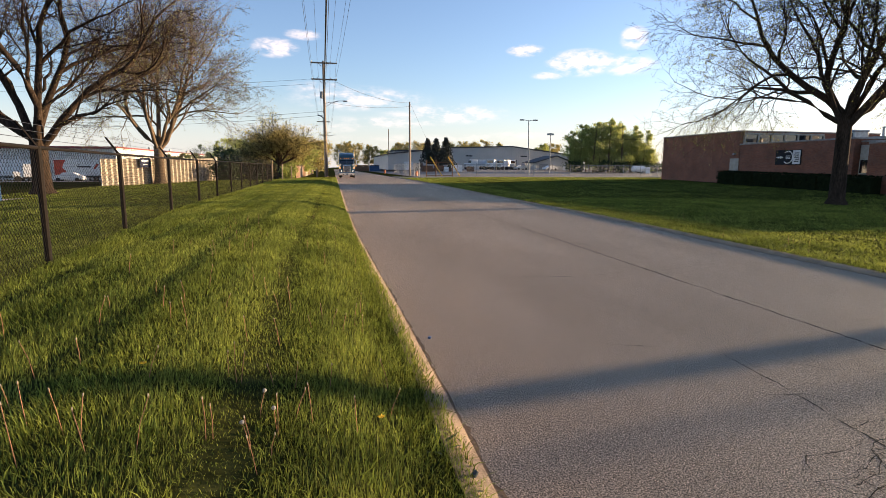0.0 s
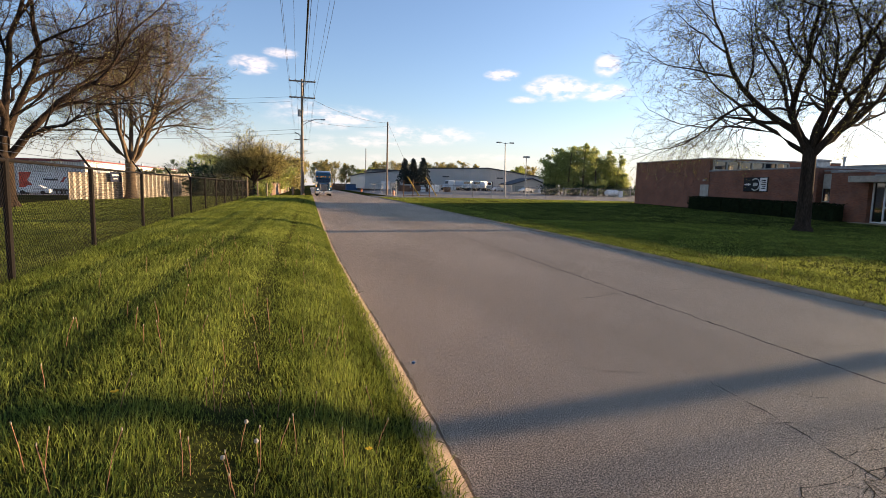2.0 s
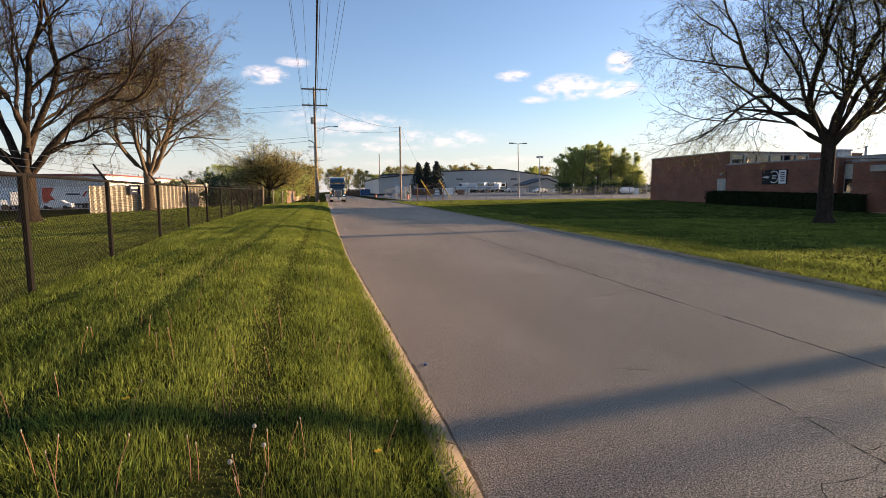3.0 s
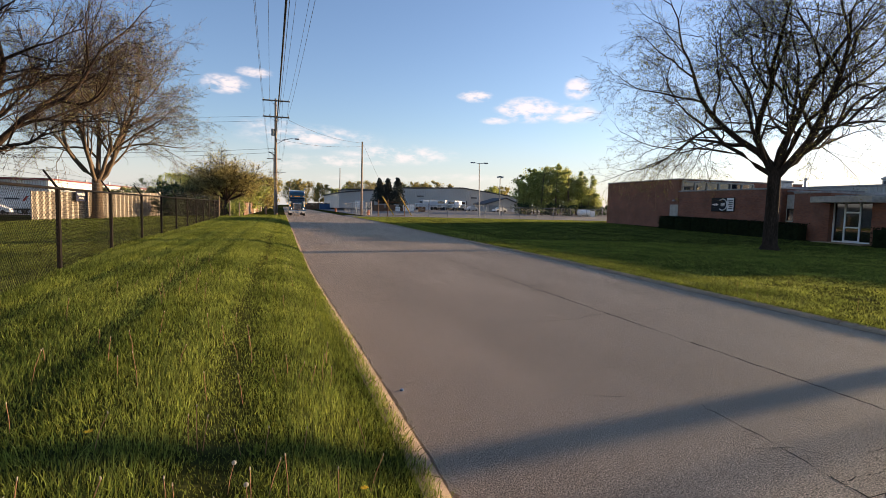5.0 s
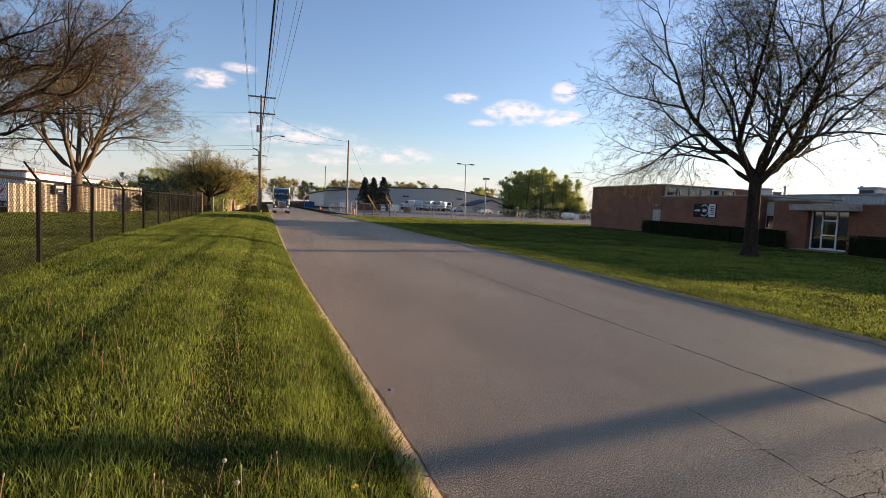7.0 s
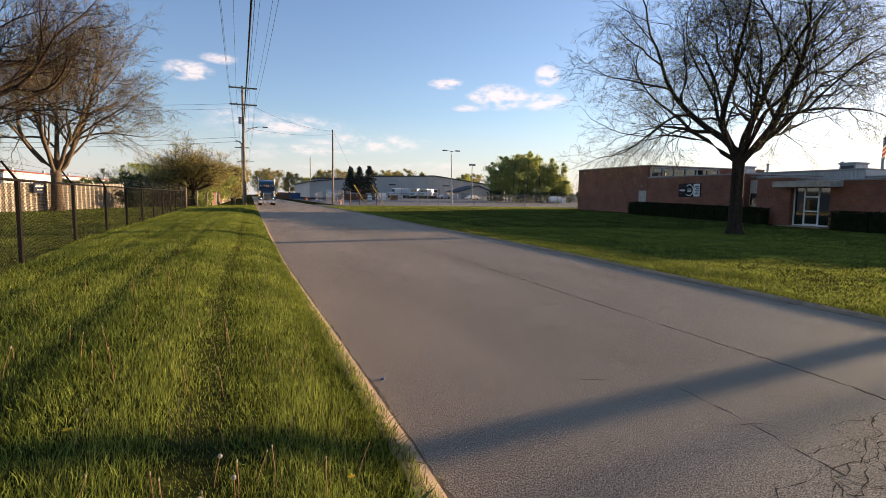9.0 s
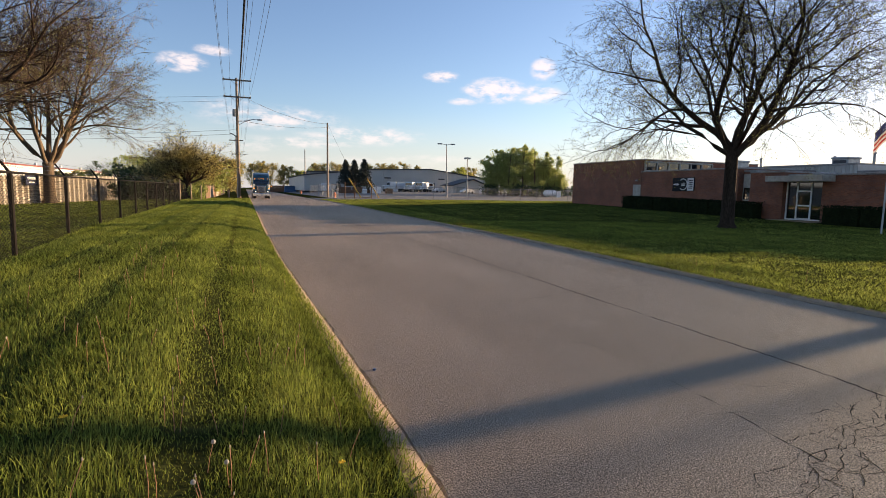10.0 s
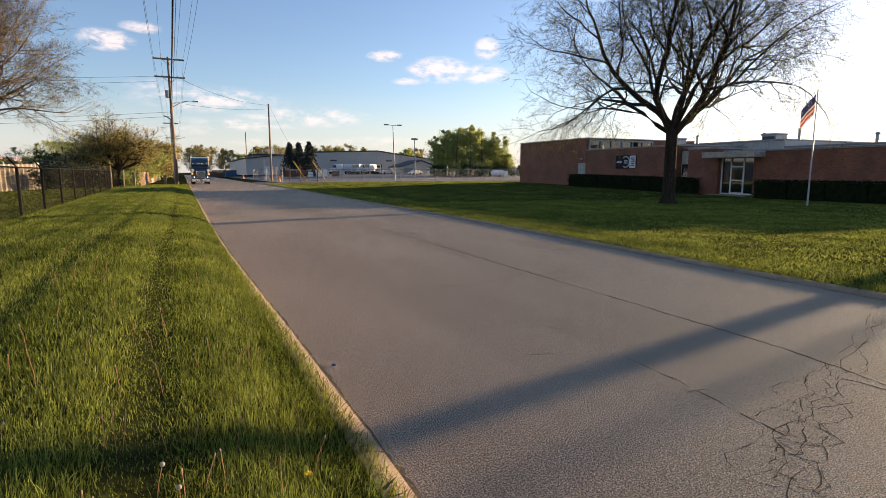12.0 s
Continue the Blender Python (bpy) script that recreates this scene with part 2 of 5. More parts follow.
def asphalt_mat():
    """Worn asphalt: pale aggregate chips in dark binder, shade of the pits put into the colour, with broad stains."""
    m = bpy.data.materials.new("asphalt")
    m.use_nodes = True
    n, l = m.node_tree.nodes, m.node_tree.links
    b = n["Principled BSDF"]
    b.inputs["Roughness"].default_value = 0.85
    b.inputs["Diffuse Roughness"].default_value = 1.0
    b.inputs["Specular IOR Level"].default_value = 0.15
    co = n.new("ShaderNodeTexCoord")
    vo = n.new("ShaderNodeTexVoronoi")
    vo.inputs["Scale"].default_value = 95
    nz = n.new("ShaderNodeTexNoise")
    nz.inputs["Scale"].default_value = 105
    nz.inputs["Detail"].default_value = 5
    nz.inputs["Roughness"].default_value = 0.7
    big = n.new("ShaderNodeTexNoise")
    big.inputs["Scale"].default_value = 0.55
    big.inputs["Detail"].default_value = 6
    mp = n.new("ShaderNodeMapping")
    mp.inputs["Scale"].default_value = (1.0, 0.25, 1.0)
    l.new(co.outputs["Object"], mp.inputs[0])
    l.new(mp.outputs[0], big.inputs["Vector"])
    for t in (vo, nz):
        l.new(co.outputs["Object"], t.inputs["Vector"])
    chips = n.new("ShaderNodeValToRGB")
    # near-black low end paints the shade inside the surface pits
    chips.color_ramp.elements[0].position, chips.color_ramp.elements[0].color = 0.385, (0.01, 0.008, 0.007, 1)
    chips.color_ramp.elements[1].position, chips.color_ramp.elements[1].color = 0.6, (0.74, 0.56, 0.405, 1)
    e = chips.color_ramp.elements.new(0.485)
    e.color = (0.285, 0.213, 0.157, 1)
    l.new(nz.outputs[0], chips.inputs[0])
    hs = n.new("ShaderNodeHueSaturation")
    l.new(chips.outputs[0], hs.inputs["Color"])
    mr = n.new("ShaderNodeMapRange")
    mr.inputs[1].default_value, mr.inputs[2].default_value, mr.inputs[3].default_value, mr.inputs[4].default_value = 0.3, 0.7, 0.86, 1.16
    l.new(big.outputs[0], mr.inputs[0])
    sp = n.new("ShaderNodeMapRange")
    sp.inputs[3].default_value, sp.inputs[4].default_value = 0.6, 1.4
    l.new(vo.outputs["Color"], sp.inputs[0])
    ml = n.new("ShaderNodeMath")
    ml.operation = "MULTIPLY"
    l.new(mr.outputs[0], ml.inputs[0])
    l.new(sp.outputs[0], ml.inputs[1])
    l.new(ml.outputs[0], hs.inputs["Value"])
    l.new(hs.outputs[0], b.inputs["Base Color"])
    bp = n.new("ShaderNodeBump")
    bp.inputs["Strength"].default_value = 0.9
    bp.inputs["Distance"].default_value = 0.012
    l.new(nz.outputs[0], bp.inputs["Height"])
    l.new(bp.outputs[0], b.inputs["Normal"])
    return m


def brick_mat():
    """Running-bond red brick with thin mortar joints, for walls seen from afar."""
    m = bpy.data.materials.new("red_brick")
    m.use_nodes = True
    n, l = m.node_tree.nodes, m.node_tree.links
    b = n["Principled BSDF"]
    b.inputs["Roughness"].default_value = 0.9
    co = n.new("ShaderNodeTexCoord")
    sep = n.new("ShaderNodeSeparateXYZ")
    cmb = n.new("ShaderNodeCombineXYZ")
    l.new(co.outputs["Object"], sep.inputs[0])
    add = n.new("ShaderNodeMath")
    l.new(sep.outputs[0], add.inputs[0])
    l.new(sep.outputs[1], add.inputs[1])
    l.new(add.outputs[0], cmb.inputs[0])
    l.new(sep.outputs[2], cmb.inputs[1])
    br = n.new("ShaderNodeTexBrick")
    br.inputs["Scale"].default_value = 1.0
    br.inputs["Brick Width"].default_value = 0.21
    br.inputs["Row Height"].default_value = 0.075
    br.inputs["Mortar Size"].default_value = 0.008
    br.inputs["Color1"].default_value = (0.27, 0.1, 0.052, 1)
    br.inputs["Color2"].default_value = (0.19, 0.068, 0.038, 1)
    br.inputs["Mortar"].default_value = (0.18, 0.105, 0.08, 1)
    l.new(cmb.outputs[0], br.inputs["Vector"])
    nz = n.new("ShaderNodeTexNoise")
    nz.inputs["Scale"].default_value = 0.8
    nz.inputs["Detail"].default_value = 6
    l.new(co.outputs["Object"], nz.inputs["Vector"])
    hs = n.new("ShaderNodeHueSaturation")
    mr = n.new("ShaderNodeMapRange")
    mr.inputs[1].default_value, mr.inputs[2].default_value, mr.inputs[3].default_value, mr.inputs[4].default_value = 0.3, 0.7, 0.8, 1.2
    l.new(nz.outputs[0], mr.inputs[0])
    l.new(mr.outputs[0], hs.inputs["Value"])
    l.new(br.outputs[0], hs.inputs["Color"])
    l.new(hs.outputs[0], b.inputs["Base Color"])
    bp = n.new("ShaderNodeBump")
    bp.inputs["Strength"].default_value = 0.4
    bp.inputs["Distance"].default_value = 0.01
    l.new(br.outputs["Fac"], bp.inputs["Height"])
    bp.invert = True
    l.new(bp.outputs[0], b.inputs["Normal"])
    return m


M_ASPHALT = asphalt_mat()
M_BRICK = brick_mat()
M_GLASS = glass_mat("dark_glass", (0.012, 0.014, 0.016))


# ---- building helpers ----
def mesh_of(bm, name):
    me = bpy.data.meshes.new(name)
    bm.to_mesh(me)
    bm.free()
    return me


def part(name, bm, material, parent=None, label=""):
    me = mesh_of(bm, name) if isinstance(bm, bmesh.types.BMesh) else bm
    if not me.materials:
        me.materials.append(material)
    ob = new(name, me)
    if parent is not None:
        ob.parent = parent
    if label:
        ob["label"] = label
    return ob


def thing(name, label, category, at=(0, 0, 0), turn=0.0, group="", kind=""):
    ob = new(name)
    ob.empty_display_size = 0.2
    ob.matrix_world = pose(*at, 0, 0, turn)
    return tagged(ob, label, category, group, kind)


def box(bm, x0, x1, y0, y1, z0, z1, bevel=0.0):
    made = bmesh.ops.create_cube(bm, size=1.0, matrix=Matrix.LocRotScale(((x0 + x1) / 2, (y0 + y1) / 2, (z0 + z1) / 2), None, (abs(x1 - x0), abs(y1 - y0), abs(z1 - z0))))
    if bevel:
        edges = list({e for v in made["verts"] for e in v.link_edges})
        bmesh.ops.bevel(bm, geom=edges, offset=bevel, segments=2, affect="EDGES", profile=0.6)
    return bm


def B(*a, **k):
    return box(bmesh.new(), *a, **k)


def rod(bm, p0, p1, r0, r1=None, n=8, caps=True):
    p0, p1 = Vector(p0), Vector(p1)
    d = p1 - p0
    m = Matrix.Translation((p0 + p1) / 2) @ d.to_track_quat("Z", "Y").to_matrix().to_4x4()
    bmesh.ops.create_cone(bm, cap_ends=caps, cap_tris=False, segments=n, radius1=r0, radius2=r0 if r1 is None else r1, depth=d.length, matrix=m)
    return bm


def R(*a, **k):
    return rod(bmesh.new(), *a, **k)


def tube(bm, pts, r, n=8):
    for a, b in zip(pts, pts[1:]):
        rod(bm, a, b, r, n=n)
    return bm


def prism(bm, outline, axis, lo, hi):
    """A closed outline of (a, b) pairs drawn out along axis x, y or z from lo to hi."""
    def spot(a, b, c):
        return {"x": (c, a, b), "y": (a, c, b), "z": (a, b, c)}[axis]
    front = [bm.verts.new(spot(a, b, lo)) for a, b in outline]
    back = [bm.verts.new(spot(a, b, hi)) for a, b in outline]
    k = len(outline)
    bm.faces.new(front)
    bm.faces.new(back[::-1])
    for i in range(k):
        bm.faces.new((front[i], back[i], back[(i + 1) % k], front[(i + 1) % k]))
    bmesh.ops.recalc_face_normals(bm, faces=bm.faces)
    return bm


def pydata(name, verts, faces):
    me = bpy.data.meshes.new(name)
    me.from_pydata(verts, [], faces)
    me.update()
    return me


def smooth(t):
    t = min(1.0, max(0.0, t))
    return t * t * (3 - 2 * t)


def road_left(y):
    return 0.66 + 0.24 * (1 - smooth((y - 1) / 14))


def road_right(y):
    return 7.95 + 0.75 * smooth((y - 3) / 16) + 1.1 * smooth((y - 18) / 50)


def ground_z(x, y):
    """The lie of the land: level at the road, falling away behind the fence, gently graded on the lawn."""
    d = math.hypot(x, y)
    bank = (0.17 * smooth((0.68 - x) / 0.6) + 0.21 * smooth((0.4 - x) / 1.6)) * (1 - 0.16 * smooth((-x - 1.7) / 4.5) - 0.84 * smooth((-x - 7) / 9.0)) * (1 - smooth((y - 40) / 40))
    if x < 0.6:
        z = -0.022 * max(0.0, d - 62) * smooth((-x - 8) / 12)
        return max(z, -1.4) + bank
    right = smooth((x - 11) / 20)
    near = 0.5 * (y - 38) / 26
    near = max(-0.28, min(0.32, near)) * (1 - smooth((y - 60) / 30))
    far = 1.0 * smooth((y - 98) / 60)
    return right * (near + far)


# ---- ground, road, kerbs ----
def ground_sheet():
    ys = [-2500, -600, -150, -60, -25] + [-12 + 1.5 * i for i in range(32)] + [38 + 4 * i for i in range(20)] + [124, 132, 140, 150, 165, 180, 200, 240, 300, 400, 600, 1000, 1800, 3000]
    lefts = [-2500, -800, -300, -150, -90, -60, -45, -34, -26, -21, -17, -14, -12, -10, -8.5, -7, -6, -5, -4.5, -4, -3.5, -3, -2.6, -2.2, -1.8, -1.4, -1.0, -0.7, -0.4, -0.1, 0.1, 0.22, 0.34, 0.44, 0.5]
    rights = [0.7, 1.5, 2.5, 4, 6, 9, 12, 15, 18, 21, 24, 28, 32, 38, 48, 60, 80, 110, 160, 300, 800, 2500]
    verts, faces = [], []
    for y in ys:
        a, b = road_left(y), road_right(y)
        row = [(x, y, ground_z(x, y) + 0.03) for x in lefts]
        row += [(a - 0.17, y, 0.03), (a - 0.16, y, -0.12), (b + 0.15, y, -0.12), (b + 0.16, y, 0.05)]
        row += [(b + x, y, ground_z(b + x, y) + 0.05) for x in rights]
        verts += row
    w = len(lefts) + 4 + len(rights)
    for j in range(len(ys) - 1):
        for i in range(w - 1):
            k = j * w + i
            faces.append((k, k + 1, k + w + 1, k + w))
    ob = part("ground", pydata("ground", verts, faces), M_GROUND)
    return tagged(ob, "mown green spring lawn with uneven turf", "lawn", kind="structure")


def strip(left, right, ys, z, name):
    verts, faces = [], []
    for y in ys:
        verts += [(left(y), y, z), (right(y), y, z)]
    for j in range(len(ys) - 1):
        faces.append((2 * j, 2 * j + 1, 2 * j + 3, 2 * j + 2))
    return pydata(name, verts, faces)


ground_sheet()
ROAD_YS = [-60, -25] + [-12 + 1.5 * i for i in range(60)] + [80, 90, 100, 120, 140, 170, 200, 260, 400]
road = part("road", strip(lambda y: road_left(y) - 0.03, lambda y: road_right(y) + 0.03, ROAD_YS, 0.0, "road"), M_ASPHALT)
tagged(road, "worn grey asphalt road with long cracks", "road", kind="structure")


def kerb_line(edge, out, height, label, start, count):
    root = thing("kerb", label, "kerb", kind="structure")
    for i in range(count):
        y0 = start + 3.0 * i
        y1 = y0 + 2.985
        bm = bmesh.new()
        a0, a1 = edge(y0), edge(y1)
        w = (0.17 if out < 0 else 0.16) * out
        prof = [(0.0, -0.1), (0.0, 0.008), ((0.11 if out < 0 else 0.05) * out, height), (w, height + 0.006), (w, -0.1)]
        v0 = [bm.verts.new((a0 + px, y0, pz)) for px, pz in prof]
        v1 = [bm.verts.new((a1 + px, y1, pz)) for px, pz in prof]
        bm.faces.new(v0)
        bm.faces.new(v1[::-1])
        for k in range(5):
            bm.faces.new((v0[k], v1[k], v1[(k + 1) % 5], v0[(k + 1) % 5]))
        bmesh.ops.recalc_face_normals(bm, faces=bm.faces)
        part("kerb_stone", bm, M_KERB, root)


kerb_line(road_left, -1, 0.045, "worn tan concrete kerb beside the verge", -6, 40)
kerb_line(road_right, 1, 0.05, "concrete kerb along the shaded lawn", -6, 32)


def crack(points, width, seed, name="crack", material=None):
    """A ragged dark opening in the asphalt along a polyline."""
    rnd = random.Random(seed)
    pts = []
    for (x0, y0), (x1, y1) in zip(points, points[1:]):
        n = max(2, int(math.hypot(x1 - x0, y1 - y0) / 0.07))
        for i in range(n):
            t = i / n
            pts.append((x0 + (x1 - x0) * t, y0 + (y1 - y0) * t))
    pts.append(points[-1])
    verts, faces = [], []
    for i, (x, y) in enumerate(pts):
        q = pts[min(i + 1, len(pts) - 1)]
        p = pts[max(i - 1, 0)]
        dx, dy = q[0] - p[0], q[1] - p[1]
        ln = math.hypot(dx, dy) or 1
        nx, ny = -dy / ln, dx / ln
        off = 0.022 * noise.noise((x * 3.1, y * 3.1, seed)) + rnd.uniform(-0.014, 0.014)
        w = width * rnd.uniform(0.12, 1.35)
        verts += [(x + nx * (off - w), y + ny * (off - w), 0.0012), (x + nx * (off + w), y + ny * (off + w), 0.0012)]
        if i:
            k = 2 * i
            faces.append((k - 2, k - 1, k + 1, k))
    part(name, pydata(name, verts, faces), material or M_CRACK, road)


crack([(4.3, 1.2), (4.6, 2.0), (4.8, 2.65), (4.86, 3.1), (4.9, 4.0), (4.92, 5.5), (4.95, 7.5), (5.05, 12.5), (5.0, 20), (4.95, 31), (4.9, 48)], 0.014, 1)
crack([(road_left(y * 1.0) + 0.012, y * 1.0) for y in range(1, 70, 3)], 0.016, 30, "gutter_dirt", M_DIRT)
crack([(road_right(y * 1.0) - 0.02, y * 1.0) for y in range(1, 70, 3)], 0.02, 31, "gutter_dirt", M_DIRT)
crack([(3.38, 3.65), (3.36, 3.28), (3.32, 2.88), (3.27, 2.55), (3.2, 2.1)], 0.0065, 2)
crack([(2.3, 7.0), (2.86, 7.11), (3.6, 7.0), (4.2, 7.09), (4.9, 7.4)], 0.0075, 3)
crack([(1.0, 8.8), (2.4, 9.3), (4.9, 9.0)], 0.004, 4)
crack([(4.9, 7.1), (6.2, 7.6), (8.0, 7.4)], 0.006, 5)
crack([(5.0, 13.3), (6.4, 13.9), (8.4, 13.6)], 0.006, 6)
crack([(2.3, 4.3), (2.6, 4.08), (3.0, 3.9)], 0.006, 7)
crack([(1.0, 14.5), (3.0, 14.9), (5.0, 14.6)], 0.006, 8)
crack([(5.0, 20.5), (7.0, 21.2), (8.6, 20.8)], 0.008, 9)
crack([(0.9, 24.0), (3.0, 24.4), (5.0, 24.1)], 0.008, 10)
crack([(4.55, 2.5), (4.6, 2.33), (4.64, 2.1), (4.5, 1.8)], 0.014, 11)

for hair_seed, (hx, hy, hdx, hdy) in enumerate([(1.6, 5.0, 0.9, 0.35), (2.0, 6.0, 1.3, -0.3), (3.0, 5.2, 0.5, -0.9), (3.3, 4.6, 0.35, -0.8), (5.6, 5.6, 1.3, 0.3), (6.2, 9.0, 1.4, 0.5), (2.6, 10.8, 1.8, 0.25), (1.4, 12.0, 2.2, -0.3), (2.9, 3.1, 0.7, -0.5), (3.8, 3.4, 0.6, -0.5), (5.3, 4.5, 0.9, -0.4)]):
    crack([(hx, hy), (hx + hdx * 0.3, hy + hdy * 0.45), (hx + hdx * 0.65, hy + hdy * 0.5), (hx + hdx, hy + hdy)], 0.0032, 700 + hair_seed)


def crazed(cx, cy, length, width, angle, seed, cells):
    """A web of alligator cracks."""
    rnd = random.Random(seed)
    ca, sa = math.cos(angle), math.sin(angle)
    rows = []
    for i in range(cells + 1):
        row = []
        for j in range(3):
            u = (i / cells - 0.5) * length + rnd.uniform(-0.05, 0.05)
            v = (j / 2 - 0.5) * width * (0.7 + 0.3 * math.sin(i * 1.3)) + rnd.uniform(-0.05, 0.05)
            row.append((cx + u * ca - v * sa, cy + u * sa + v * ca))
        rows.append(row)
    for j in range(3):
        crack([r[j] for r in rows], 0.0035, seed + j)
    for i in range(cells + 1):
        if rnd.random() < 0.75:
            crack([rows[i][0], rows[i][1]], 0.0025, seed + 20 + i)
        if rnd.random() < 0.75:
            crack([rows[i][1], rows[i][2]], 0.0025, seed + 60 + i)


crazed(3.7, 2.22, 2.6, 0.3, radians(24), 40, 20)
crazed(3.5, 2.22, 1.9, 0.5, radians(24), 240, 14)
crazed(5.85, 3.0, 2.4, 0.22, radians(20), 140, 11)


def drape(name, x0, x1, y0, y1, nx, ny, lift, material, label, category):
    verts, faces = [], []
    for j in range(ny + 1):
        for i in range(nx + 1):
            x, y = x0 + (x1 - x0) * i / nx, y0 + (y1 - y0) * j / ny
            verts.append((x, y, ground_z(x, y) + lift))
    for j in range(ny):
        for i in range(nx):
            q = j * (nx + 1) + i
            faces.append((q, q + 1, q + nx + 2, q + nx + 1))
    ob = part(name, pydata(name, verts, faces), material)
    return tagged(ob, label, category, kind="structure")


drape("yard_pavement", 13.2, 95, 86.3, 230, 30, 40, 0.085, M_YARD, "pale grey asphalt truck yard behind the fence", "pavement")
drape("gravel_lot", -95, -18.5, 64, 118, 16, 12, 0.06, M_GRAVEL, "gravel truck lot behind the black fence", "gravel lot")
drape("gravel_patch", -24, -13.2, 20.5, 27.0, 6, 6, 0.055, M_GRAVEL, "pale gravel patch behind the black fence", "gravel")
drive = part("driveway", pydata("drive", [(9.9, 78, 0.068), (15, 80.5, 0.068), (22, 86.4, 0.074), (13, 86.4, 0.074), (10.0, 92, 0.068)], [(0, 1, 2, 3, 4)]), M_YARD)
tagged(drive, "asphalt driveway into the fenced yard", "driveway", kind="structure")


# ---- trees ----
class Wood:
    """Collects tapered limbs and leaf quads into plain vertex lists."""

    def __init__(self, seed):
        self.r = random.Random(seed)
        self.v, self.f, self.lv, self.lf = [], [], [], []
        self.tips = []

    def limb(self, pts, radii, n):
        base = len(self.v)
        for i, p in enumerate(pts):
            d = (pts[min(i + 1, len(pts) - 1)] - pts[max(i - 1, 0)]).normalized()
            a = d.orthogonal().normalized()
            b = d.cross(a)
            for k in range(n):
                t = 2 * math.pi * k / n
                self.v.append(tuple(p + (a * math.cos(t) + b * math.sin(t)) * radii[i]))
        for i in range(len(pts) - 1):
            for k in range(n):
                q = base + i * n
                self.f.append((q + k, q + (k + 1) % n, q + n + (k + 1) % n, q + n + k))

    def grow(self, p, d, length, radius, level, spec):
        r = self.r
        segs = max(2, spec["segs"][min(level, len(spec["segs"]) - 1)])
        pts, radii = [Vector(p)], [radius]
        d = Vector(d).normalized()
        lift = spec["lift"][min(level, len(spec["lift"]) - 1)]
        wob = spec["wobble"]
        end = radius * spec["taper"]
        for i in range(segs):
            d = (d + Vector((r.gauss(0, wob), r.gauss(0, wob), r.gauss(0, wob) + lift))).normalized()
            pts.append(pts[-1] + d * (length / segs))
            radii.append(radius + (end - radius) * (i + 1) / segs)
        self.limb(pts, radii, (9, 7, 5, 4, 3, 3, 3)[min(level, 6)])
        if level >= spec["depth"]:
            self.tips.append((pts[-1], d))
            self.tips.append(((pts[-1] + pts[-2]) / 2, d))
            return
        count = spec["kids"][min(level, len(spec["kids"]) - 1)]
        for c in range(count):
            t = (c + r.uniform(0.2, 0.9)) / count
            t = spec["from"] + (1 - spec["from"]) * t
            k = min(int(t * segs), segs - 1)
            q = pts[k].lerp(pts[k + 1], t * segs - k)
            along = (pts[k + 1] - pts[k]).normalized()
            side = along.orthogonal().normalized()
            side = Matrix.Rotation(r.uniform(0, 2 * math.pi), 3, along) @ side
            ang = radians(r.uniform(*spec["angle"]))
            nd = along * math.cos(ang) + side * math.sin(ang)
            rr = (radius + (end - radius) * t) * r.uniform(0.5, 0.72)
            self.grow(q, nd, length * r.uniform(*spec["ratio"]) * (1.12 - 0.35 * t), max(rr, spec["thin"]), level + 1, spec)
        self.grow(pts[-1], d, length * 0.62, max(end * 0.9, spec["thin"]), level + 1, spec)

    def leaf(self, p, size, d=None):
        r = self.r
        a = Vector((r.gauss(0, 1), r.gauss(0, 1), r.gauss(0, 1))).normalized()
        b = a.orthogonal().normalized()
        b = Matrix.Rotation(r.uniform(0, 6.28), 3, a) @ b
        c = a.cross(b)
        k = len(self.lv)
        p = Vector(p)
        self.lv += [tuple(p - b * size * 0.5), tuple(p + c * size * 0.32), tuple(p + b * size * 0.5), tuple(p - c * size * 0.32)]
        self.lf.append((k, k + 1, k + 2, k + 3))


def tree(name, label, at, spec, bark, leafy=None, seed=1, group=""):
    root = thing(name, label, "tree", (at[0], at[1], ground_z(at[0], at[1]) - 0.05), 0, group)
    w = Wood(seed)
    h, r0 = spec["trunk"]
    lean = spec.get("lean", (0, 0))
    pts = [Vector((0, 0, 0)), Vector((0, 0, 0.42)), Vector((lean[0] * 0.3, lean[1] * 0.3, h * 0.5)), Vector((lean[0], lean[1], h))]
    w.limb(pts, [r0 * 1.8, r0 * 1.12, r0 * 0.98, r0 * 0.95], 14)
    top = pts[-1]
    for az, el, ln, rad in spec["limbs"]:
        a, e = radians(az), radians(el)
        w.grow(top + Vector((0, 0, -0.2 * h * w.r.random())), (math.sin(a) * math.cos(e), math.cos(a) * math.cos(e), math.sin(e)), ln, rad, 0, spec)
    trunk = part("trunk", pydata("trunk", w.v, w.f), bark, root)
    for poly in trunk.data.polygons:
        poly.use_smooth = True
    if leafy:
        material, per, size, spread = leafy
        for p, d in w.tips:
            n = int(per) + (1 if w.r.random() < per - int(per) else 0)
            for _ in range(n):
                w.leaf(p + Vector((w.r.gauss(0, spread), w.r.gauss(0, spread), w.r.gauss(0, spread))), size * w.r.uniform(0.6, 1.3))
        part("crown", pydata("crown", w.lv, w.lf), material, root)
    return root


BARE = dict(segs=(6, 5, 4, 3, 3, 2), lift=(0.03, 0.02, -0.01, -0.03, -0.05, -0.06), wobble=0.12, taper=0.42, kids=(5, 5, 4, 4, 4), depth=4,
            angle=(25, 62), ratio=(0.5, 0.72), thin=0.009)
BARE["from"] = 0.22

